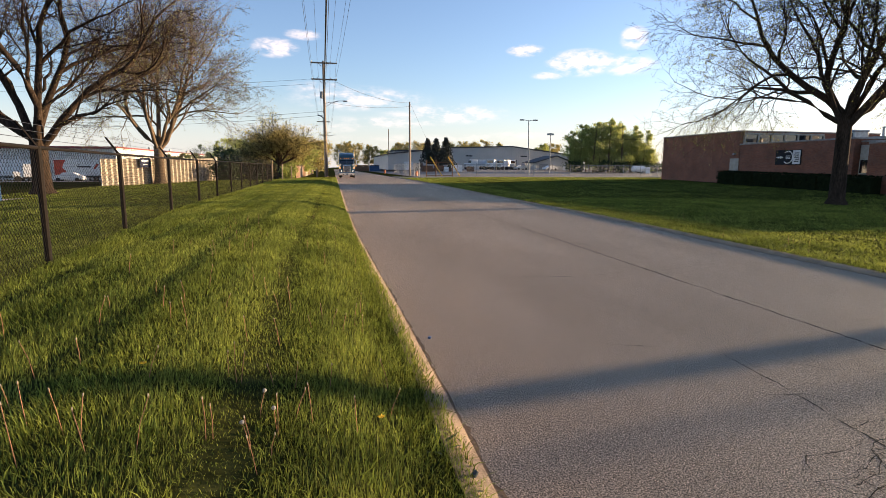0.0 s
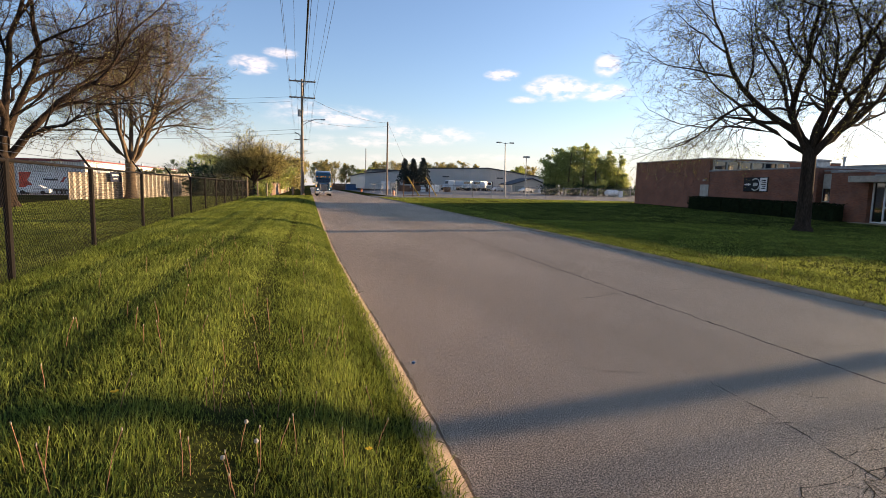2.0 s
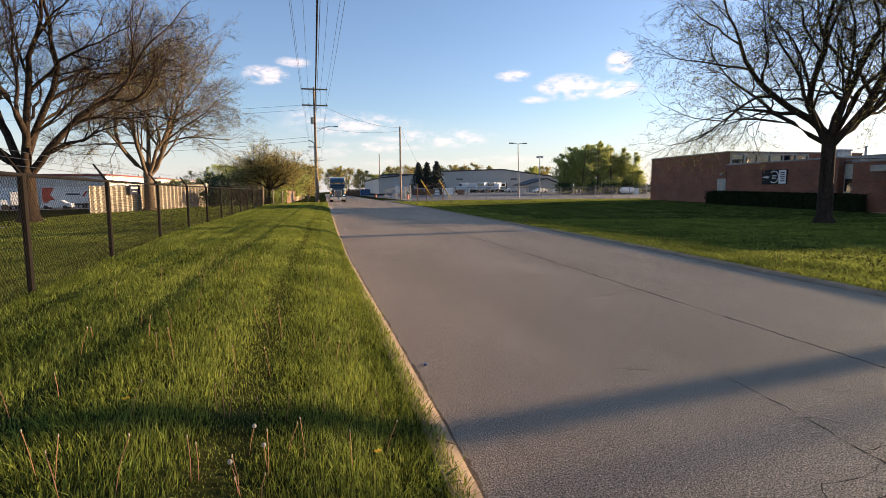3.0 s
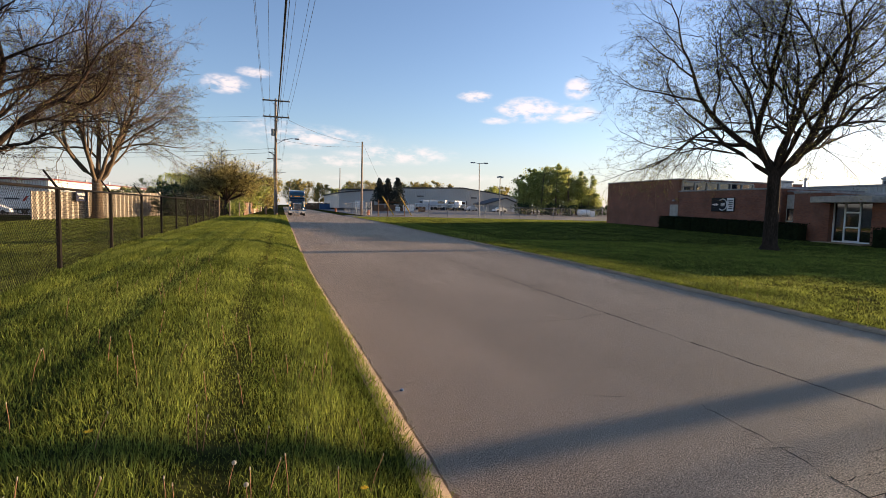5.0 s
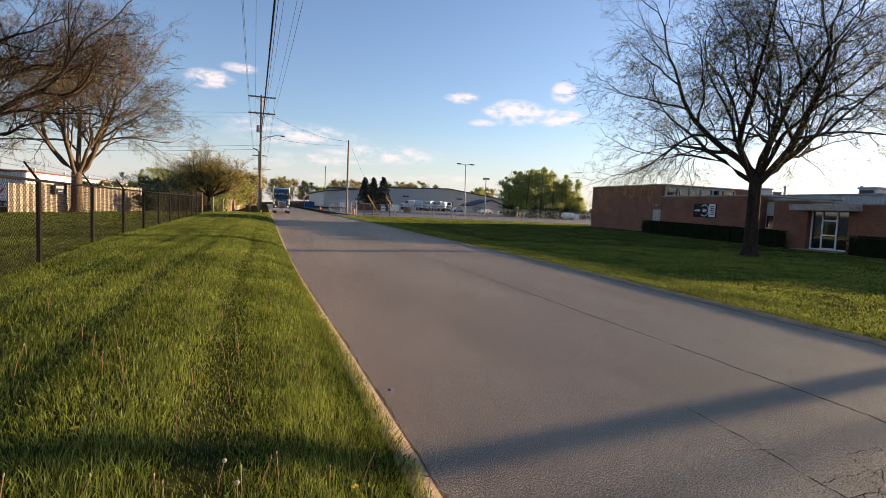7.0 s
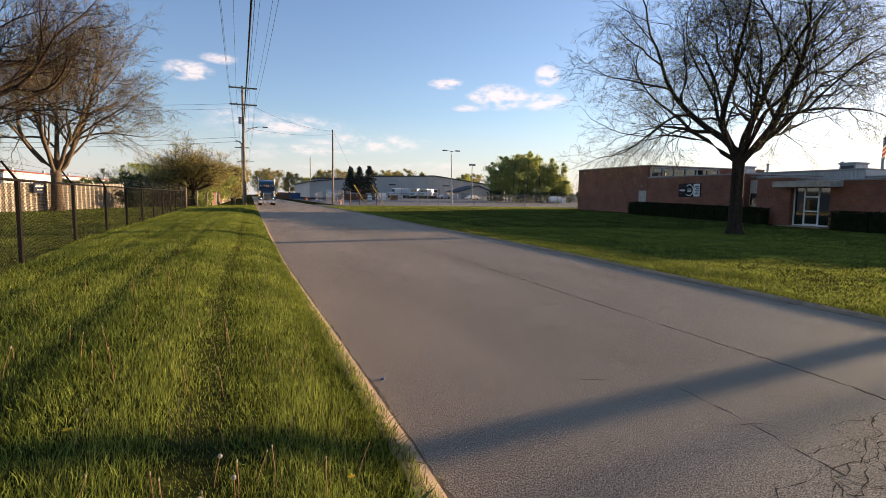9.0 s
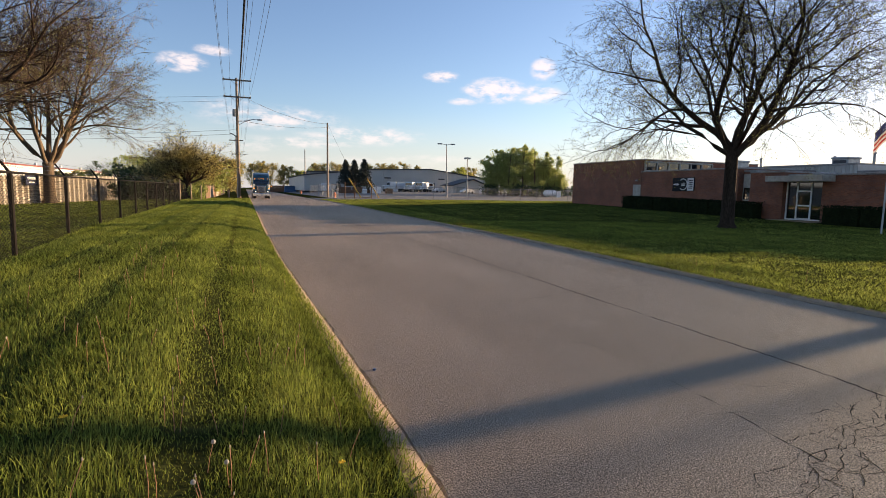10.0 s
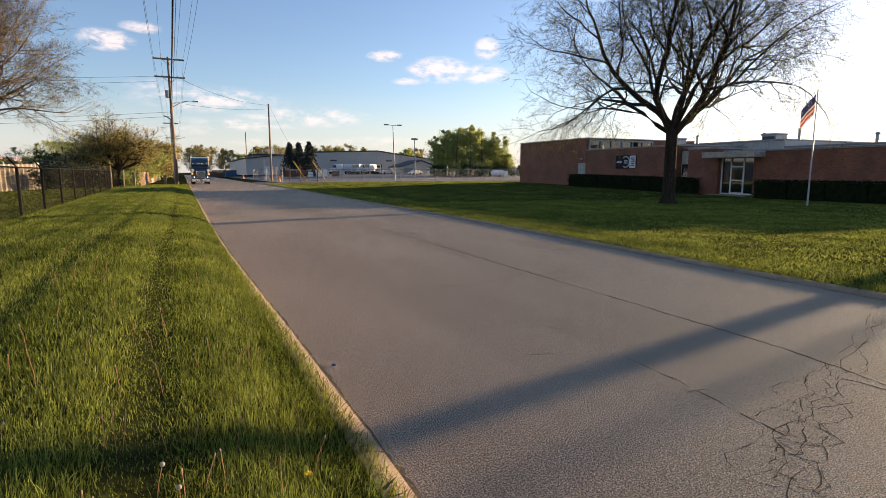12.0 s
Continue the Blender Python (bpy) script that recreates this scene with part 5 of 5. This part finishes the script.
bar = thing("traffic_barrel", "orange and white striped traffic barrel", "traffic barrel", (68.0, 84, ground_z(68, 84) + 0.03), 0, "barrels")
for i in range(5):
    part("band", R((0, 0, i * 0.25), (0, 0, i * 0.25 + 0.25), 0.34 - 0.012 * i, 0.33 - 0.012 * i, n=14), (M_ORANGE, M_WHITE)[i % 2], bar)


# ---- lorry tractor on the road ----
def wheel_at(parent, x, y, r, w, side, name="wheel"):
    wl_ = part(name, R((x - w / 2, y, r), (x + w / 2, y, r), r, n=24), M_RUBBER, parent)
    o = x + side * (w / 2 + 0.01)
    part("rim", R((o - side * 0.03, y, r), (o + side * 0.02, y, r), r * 0.58, r * 0.5, n=18), M_CHROME, wl_)
    part("hub", R((o, y, r), (o + side * 0.1, y, r), r * 0.22, r * 0.14, n=12), M_CHROME, wl_)


tk = thing("tractor_truck", "teal long-nosed sleeper-cab tractor truck with chrome grille and stacks", "truck", (2.2, 82.0, 0.0), 0)
# x across, -y ahead; the front bumper stands at y = 0
part("frame_rail", B(-0.45, 0.45, 0.4, 7.6, 0.62, 0.9), M_ROOF, tk)
bm = bmesh.new()
prism(bm, [(0.35, 0.95), (0.3, 1.78), (0.5, 1.92), (2.1, 2.08), (2.1, 0.95)], "x", -0.72, 0.72)
bmesh.ops.bevel(bm, geom=list(bm.edges), offset=0.07, segments=2, affect="EDGES")
part("bonnet", bm, M_TEAL, tk)
for s in (-1, 1):
    bm = bmesh.new()
    prism(bm, [(0.22, 0.72), (0.2, 1.12), (0.4, 1.3), (1.3, 1.36), (1.75, 1.2), (1.95, 0.75), (1.78, 0.75), (1.62, 1.05), (1.2, 1.16), (0.75, 1.02), (0.62, 0.72)], "x", s * 0.68, s * 1.17)
    bmesh.ops.bevel(bm, geom=list(bm.edges), offset=0.03, segments=2, affect="EDGES")
    part("front_wing", bm, M_TEAL, tk)
    hl = part("headlamp", B(s * 0.74, s * 1.08, 0.17, 0.24, 0.92, 1.1, bevel=0.02), M_CHROME, tk)
    part("lens", B(s * 0.77, s * 0.9, 0.15, 0.17, 0.95, 1.07), M_LIT, hl)
    part("lens", B(s * 0.93, s * 1.05, 0.15, 0.17, 0.95, 1.07), M_GLASS, hl)
    part("indicator", B(s * 0.95, s * 1.08, 0.45, 0.55, 1.38, 1.52, bevel=0.02), M_AMBER, tk)
    part("air_cleaner", R((s * 0.98, 2.0, 1.2), (s * 0.98, 2.0, 2.1), 0.2, n=16), M_CHROME, tk)
    part("exhaust_stack", tube(bmesh.new(), [(s * 1.12, 3.35, 1.0), (s * 1.12, 3.35, 3.9), (s * 1.12, 3.42, 4.02), (s * 1.12, 3.6, 4.1)], 0.075, 12), M_CHROME, tk)
    part("fuel_tank", R((s * 0.95, 2.5, 0.72), (s * 0.95, 4.1, 0.72), 0.31, n=18), M_CHROME, tk)
    mr = part("mirror", B(s * 1.38, s * 1.58, 2.15, 2.25, 1.95, 2.65, bevel=0.03), M_CHROME, tk)
    part("mirror_bracket", tube(bmesh.new(), [(s * 1.05, 2.3, 2.75), (s * 1.48, 2.2, 2.7), (s * 1.48, 2.2, 1.9), (s * 1.05, 2.3, 1.9)], 0.018, 6), M_CHROME, mr)
    part("marker_lamp", B(s * 1.36, s * 1.46, 2.12, 2.16, 1.75, 1.88, bevel=0.01), M_AMBER, mr)
    part("side_window", B(s * 1.13, s * 1.15, 2.35, 3.1, 2.05, 2.65), M_GLASS, tk)
    part("sleeper_window", B(s * 1.17, s * 1.19, 3.9, 4.3, 2.85, 3.3), M_GLASS, tk)
    part("bonnet_mirror", R((s * 0.95, 1.0, 1.9), (s * 0.95, 1.06, 1.9), 0.13, n=14), M_CHROME, tk)
    wheel_at(tk, s * 0.98, 1.15, 0.5, 0.28, s)
    for y in (6.0, 7.25):
        wheel_at(tk, s * 0.92, y, 0.5, 0.56, s)
    part("rear_wing", B(s * 0.62, s * 1.22, 5.4, 5.46, 0.55, 1.05), M_TEAL, tk)
bm = bmesh.new()
prism(bm, [(2.05, 0.95), (2.05, 2.05), (2.35, 2.72), (2.3, 2.95), (2.75, 3.45), (3.4, 3.72), (5.1, 3.82), (5.1, 0.95)], "x", -1.14, 1.14)
bmesh.ops.bevel(bm, geom=list(bm.edges), offset=0.1, segments=3, affect="EDGES")
part("cab", bm, M_TEAL, tk)
part("sun_visor", prism(bmesh.new(), [(2.1, 2.62), (2.25, 2.82), (2.4, 2.82), (2.3, 2.68)], "x", -1.1, 1.1), M_TEAL, tk)
for x in (-0.88, -0.3, 0.0, 0.3, 0.88):
    part("roof_marker", B(x - 0.06, x + 0.06, 2.2, 2.3, 2.83, 2.9, bevel=0.015), M_AMBER, tk)
part("roof_vent", B(-0.5, 0.5, 2.72, 2.9, 3.34, 3.46), M_ROOF, tk)
for s in (-1, 1):
    x0, x1 = (0.03, 1.0) if s > 0 else (-1.0, -0.03)
    bm = bmesh.new()
    prism(bm, [(1.99, 2.12), (2.24, 2.66), (2.27, 2.64), (2.02, 2.1)], "x", x0, x1)
    part("windscreen", bm, M_GLASS, tk)
gr = part("grille", B(-0.56, 0.56, 0.2, 0.32, 0.88, 1.84, bevel=0.05), M_CHROME, tk)
for i in range(16):
    part("grille_slat", B(-0.47, 0.47, 0.175, 0.2, 0.96 + 0.05 * i, 0.985 + 0.05 * i), M_GALV, gr)
part("grille_backing", B(-0.48, 0.48, 0.188, 0.199, 0.93, 1.77), M_ROOF, gr)
bp = part("bumper", B(-1.22, 1.22, 0.0, 0.22, 0.36, 0.78, bevel=0.05), M_CHROME, tk)
for s in (-1, 1):
    part("bumper_slot", B(s * 0.52, s * 0.68, -0.012, 0.0, 0.42, 0.54), M_ROOF, bp)
part("tow_slot", B(-0.14, 0.14, -0.012, 0.0, 0.64, 0.71), M_ROOF, bp)
pl = part("number_plate", B(-0.18, 0.18, -0.03, -0.012, 0.4, 0.6), M_WHITE, bp)
part("plate_bar", B(-0.13, 0.13, -0.036, -0.03, 0.47, 0.54), M_NAVY, pl)
part("fifth_wheel", B(-0.45, 0.45, 6.2, 7.1, 0.98, 1.08, bevel=0.03), M_ROOF, tk)
part("aerial", R((1.35, 2.2, 2.7), (1.35, 2.2, 3.5), 0.012, n=5), M_ROOF, tk)


# ---- grass ----
def grass(name, zones, seed, label, material):
    """Bent tapering blades, one joined mesh. Zones: x0(y), x1(y), y0, y1, blades a square metre, blade width, height, sprawl."""
    rg = np.random.RandomState(seed)
    P, Wd, Ht, Sp = [], [], [], []
    for x0, x1, y0, y1, dens, width, height, sprawl in zones:
        ya = np.linspace(y0, y1, 60)
        a = np.array([x0(y) for y in ya])
        b = np.array([x1(y) for y in ya])
        n = int(dens * np.maximum(b - a, 0).mean() * (y1 - y0))
        y = rg.uniform(y0, y1, int(n * 1.0))
        lo, hi = np.interp(y, ya, a), np.interp(y, ya, b)
        keep = rg.uniform(0, 1, len(y)) < np.clip((hi - lo) / max((b - a).max(), 1e-6), 0, 1) * 1.0 + 0.0
        if (b - a).max() > 0 and keep.mean() < 0.98:
            y = rg.uniform(y0, y1, int(n / max(keep.mean(), 0.05)))
            lo, hi = np.interp(y, ya, a), np.interp(y, ya, b)
            keep = rg.uniform(0, 1, len(y)) < np.clip((hi - lo) / (b - a).max(), 0, 1)
        y, lo, hi = y[keep], lo[keep], hi[keep]
        x = lo + (hi - lo) * rg.uniform(0, 1, len(y))
        # tufts: pull part of the blades towards uneven clump centres, and let height wander
        patch = np.full(len(x), 0.92)
        for q in range(9):
            ang, fr, ph = q * 1.27 + 0.4, (0.7, 1.3, 2.1, 3.4, 5.3, 7.9, 1.0, 2.7, 4.4)[q], q * 2.1
            patch += 0.035 * np.sin(fr * (x * math.cos(ang) + y * math.sin(ang)) + ph + 1.2 * np.sin(0.8 * fr * (y * math.cos(ang) - x * math.sin(ang))))
        rut = np.zeros(len(x))
        for track, deep in ((-0.42, 0.5), (-1.0, 0.18), (-1.5, 0.34), (-2.1, 0.18), (-2.65, 0.34), (-3.3, 0.18), (-3.9, 0.3)):
            rut += deep * np.exp(-((x - track - 0.05 * np.sin(0.5 * y)) / 0.17) ** 2)
        patch -= rut
        P.append(np.stack([x, y, np.array([ground_z(u, v) for u, v in zip(x, y)]) + 0.02], 1))
        Wd.append(width * rg.uniform(0.6, 1.3, len(x)))
        Ht.append(height * np.clip(patch, 0.3, 1.3) * (0.5 + 0.75 * rg.uniform(0, 1, len(x)) ** 1.5) * np.where(rg.uniform(0, 1, len(x)) < 0.9 * rut, 0.45, 1.0))
        Sp.append(np.full(len(x), sprawl))
    P, Wd, Ht, Sp = np.concatenate(P), np.concatenate(Wd), np.concatenate(Ht), np.concatenate(Sp)
    n = len(P)
    a = rg.uniform(0, 2 * np.pi, n)
    side = np.stack([np.cos(a), np.sin(a), np.zeros(n)], 1)
    b = rg.uniform(0, 2 * np.pi, n)
    lean = np.abs(rg.normal(0, 1, n)) * Sp * Ht
    stripe = 0.6 * np.sign(np.sin(P[:, 0] * 2 * np.pi / 0.95))
    bend = np.stack([np.cos(b) * lean, np.sin(b) * lean + stripe * Ht * Sp, np.zeros(n)], 1)
    up_ = np.stack([np.zeros(n), np.zeros(n), Ht], 1)
    v = np.empty((n, 5, 3), np.float32)
    v[:, 0] = P - side * Wd[:, None] * 0.5
    v[:, 1] = P + side * Wd[:, None] * 0.5
    mid = P + up_ * 0.55 + bend * 0.35
    v[:, 2] = mid + side * Wd[:, None] * 0.42
    v[:, 3] = mid - side * Wd[:, None] * 0.42
    v[:, 4] = P + up_ * 0.97 + bend
    me = bpy.data.meshes.new(name)
    me.vertices.add(n * 5)
    me.vertices.foreach_set("co", v.ravel())
    idx = np.array([0, 1, 2, 3, 3, 2, 4], np.int32)
    loops = (np.arange(n, dtype=np.int32)[:, None] * 5 + idx).ravel()
    me.loops.add(len(loops))
    me.loops.foreach_set("vertex_index", loops)
    me.polygons.add(n * 2)
    starts = (np.arange(n, dtype=np.int32)[:, None] * 7 + np.array([0, 4], np.int32)).ravel()
    me.polygons.foreach_set("loop_start", starts)
    me.polygons.foreach_set("loop_total", np.tile(np.array([4, 3], np.int32), n))
    me.update(calc_edges=True)
    me.materials.append(material)
    return tagged(new(name, me), label, "grass", kind="stuff")


def verge(y):
    return road_left(y) - 0.11


def seen(y):
    return max(-6.4, -0.82 * y - 0.5)


grass("verge_grass", [
    (seen, verge, 1.5, 4.5, 6400, 0.0044, 0.085, 0.5),
    (lambda y: verge(y) - 0.25, lambda y: verge(y) + 0.05, 1.3, 18, 3600, 0.0045, 0.1, 0.75),
    (seen, verge, 4.5, 9, 4400, 0.0058, 0.085, 0.45),
    (seen, verge, 9, 18, 2600, 0.0095, 0.085, 0.45),
    (seen, verge, 18, 34, 1100, 0.018, 0.08, 0.5),
    (lambda y: -6.4, lambda y: 0.55, 34, 84, 420, 0.04, 0.08, 0.5),
    (lambda y: -6.4, verge, -5.0, 1.5, 900, 0.012, 0.085, 0.5),
    (lambda y: -6.4, seen, 1.5, 7.2, 900, 0.012, 0.085, 0.5),
], 1, "lush bright green grass blades on the verge", M_BLADE)
grass("lot_grass", [
    (lambda y: max(-16, -0.9 * y - 1), seen, 9, 20.4, 900, 0.018, 0.07, 0.5),
    (lambda y: -13.1, seen, 20.4, 30, 600, 0.02, 0.07, 0.5),
    (lambda y: -17, lambda y: -6.4, 27, 60, 200, 0.04, 0.07, 0.8),
], 2, "green grass behind the black fence", M_BLADE)
grass("lawn_grass", [
    (lambda y: road_right(y) + 0.09, lambda y: road_right(y) + 2.2, 3, 22, 1700, 0.011, 0.09, 0.6),
    (lambda y: road_right(y) + 0.16, lambda y: road_right(y) + 2.4, 22, 80, 200, 0.03, 0.12, 0.5),
    (lambda y: road_right(y) + 2.2, lambda y: 22, 5, 26, 950, 0.02, 0.075, 0.6),
    (lambda y: road_right(y) + 2.2, lambda y: 37, 26, 60, 320, 0.04, 0.055, 0.5),
    (lambda y: 22, lambda y: 37, 10, 26, 420, 0.035, 0.07, 0.5),
    (lambda y: road_right(y) + 2.2, lambda y: 50, 60, 86, 70, 0.09, 0.07, 0.5),
], 3, "short lawn grass with longer tufts at the kerb", M_BLADE)

# ---- dandelions and bits at the roadside ----
def stalk(x, y, h, lean, head, seed):
    r = random.Random(seed)
    if x < 0.6:
        k = 1 - ground_z(x * 0.85, y * 0.85) / 1.6
        x, y = x * k, y * k
    t = thing("dandelion", {"bare": "spent pinkish dandelion stalk in the grass", "flower": "yellow dandelion flower in the grass", "puff": "pale dandelion seed head on a stalk"}[head], "dandelion", (x, y, ground_z(x, y) + 0.02), r.uniform(0, 360), "dandelions")
    pts = [Vector((0, 0, 0)), Vector((lean * 0.4, 0, h * 0.55)), Vector((lean, 0.01, h))]
    part("stem", tube(bmesh.new(), pts, 0.0018, 5), M_DRY if head != "flower" else M_BLADE, t)
    tip = pts[-1]
    bm = bmesh.new()
    if head == "flower":
        for i in range(22):
            a = i * 2.4
            d = Vector((math.cos(a), math.sin(a), 0.25)) * (0.008 + 0.012 * (i % 3) / 2)
            rod(bm, tip, tip + d, 0.005, 0.002, n=4)
        part("petals", bm, M_YELLOW, t)
    elif head == "puff":
        bmesh.ops.create_icosphere(bm, subdivisions=2, radius=0.011, matrix=Matrix.Translation(tip))
        part("seed_head", bm, M_PUFF, t)
    else:
        rod(bm, tip, tip + Vector((0.002, 0, 0.012)), 0.0036, 0.0025, n=6)
        part("bud", bm, M_BUDHEAD, t)


SPENT = [(-0.53, 3.65), (-0.5, 3.64), (-0.6, 3.76), (-0.55, 2.79), (-0.52, 2.82), (-0.23, 2.4), (-0.18, 2.55), (-0.29, 2.62), (-0.17, 2.78), (-0.12, 3.47), (-0.26, 3.5), (0.21, 4.59), (0.11, 4.86), (0.03, 5.07), (-1.61, 5.78), (-0.97, 5.66), (-1.16, 4.93), (-1.92, 3.91), (-1.75, 4.2), (-1.79, 3.36), (-1.58, 3.11), (-1.23, 2.92), (-1.12, 2.73), (-1.42, 2.68), (-1.35, 3.01), (0.5, 3.35), (0.41, 5.41), (-0.59, 4.58), (-0.3, 5.54), (-0.89, 2.74), (-1.14, 3.76), (0.46, 2.94), (-0.09, 2.97), (0.02, 2.88), (-1.41, 5.33), (-2.03, 5.26), (0.11, 3.43), (0.27, 2.76)]
rs = random.Random(77)
for i, (x, y) in enumerate(SPENT):
    stalk(x, y, rs.uniform(0.15, 0.26), rs.uniform(-0.07, 0.07), "bare", i)
for i in range(46):
    x, y = rs.uniform(-3.2, 0.5), rs.uniform(4, 15)
    if x > -0.8 * y:
        stalk(x, y, rs.uniform(0.12, 0.24), rs.uniform(-0.05, 0.05), "bare", 200 + i)
for i in range(40):
    y = rs.uniform(6, 30)
    stalk(road_right(y) + rs.uniform(0.3, 1.8), y, rs.uniform(0.16, 0.3), rs.uniform(-0.05, 0.05), "bare", 300 + i)
for i, (x, y) in enumerate(((0.42, 2.78), (-1.16, 3.85))):
    stalk(x, y, 0.1, 0.02, "flower", 400 + i)
for i, (x, y) in enumerate(((-0.3, 3.05), (-0.18, 2.85), (-0.3, 2.64))):
    stalk(x, y, 0.15, 0.03, "puff", 420 + i)

weed = thing("roadside_weed", "dark green leafy weed at the kerb", "weed", (0.66, 2.55, 0.02))
for i in range(14):
    a = i * 2.4
    d = Vector((math.cos(a), math.sin(a), 0.35))
    s = Vector((-math.sin(a), math.cos(a), 0)) * 0.014
    ln = 0.08 + 0.05 * (i % 3)
    me = pydata("leaf", [tuple(-s * 0.3), tuple(d * ln * 0.5 + s), tuple(d * ln), tuple(d * ln * 0.5 - s), tuple(s * 0.3)], [(0, 4, 1, 2, 3)])
    part("leaf", me, M_LEAF_DARK, weed)
cap = thing("plastic_cap", "small black plastic cap lying on the kerb", "litter", (0.80, 2.22, 0.04))
part("cap", R((0, 0, 0), (0.02, 0.01, 0.022), 0.016, 0.013, n=12), M_ROOF, cap)
lit = thing("bottle_cap", "blue bottle cap lying by the kerb", "litter", (0.99, 4.55, 0.0))
part("cap", R((0, 0, 0), (0, 0, 0.015), 0.018, 0.016, n=12), M_BLUEP, lit)
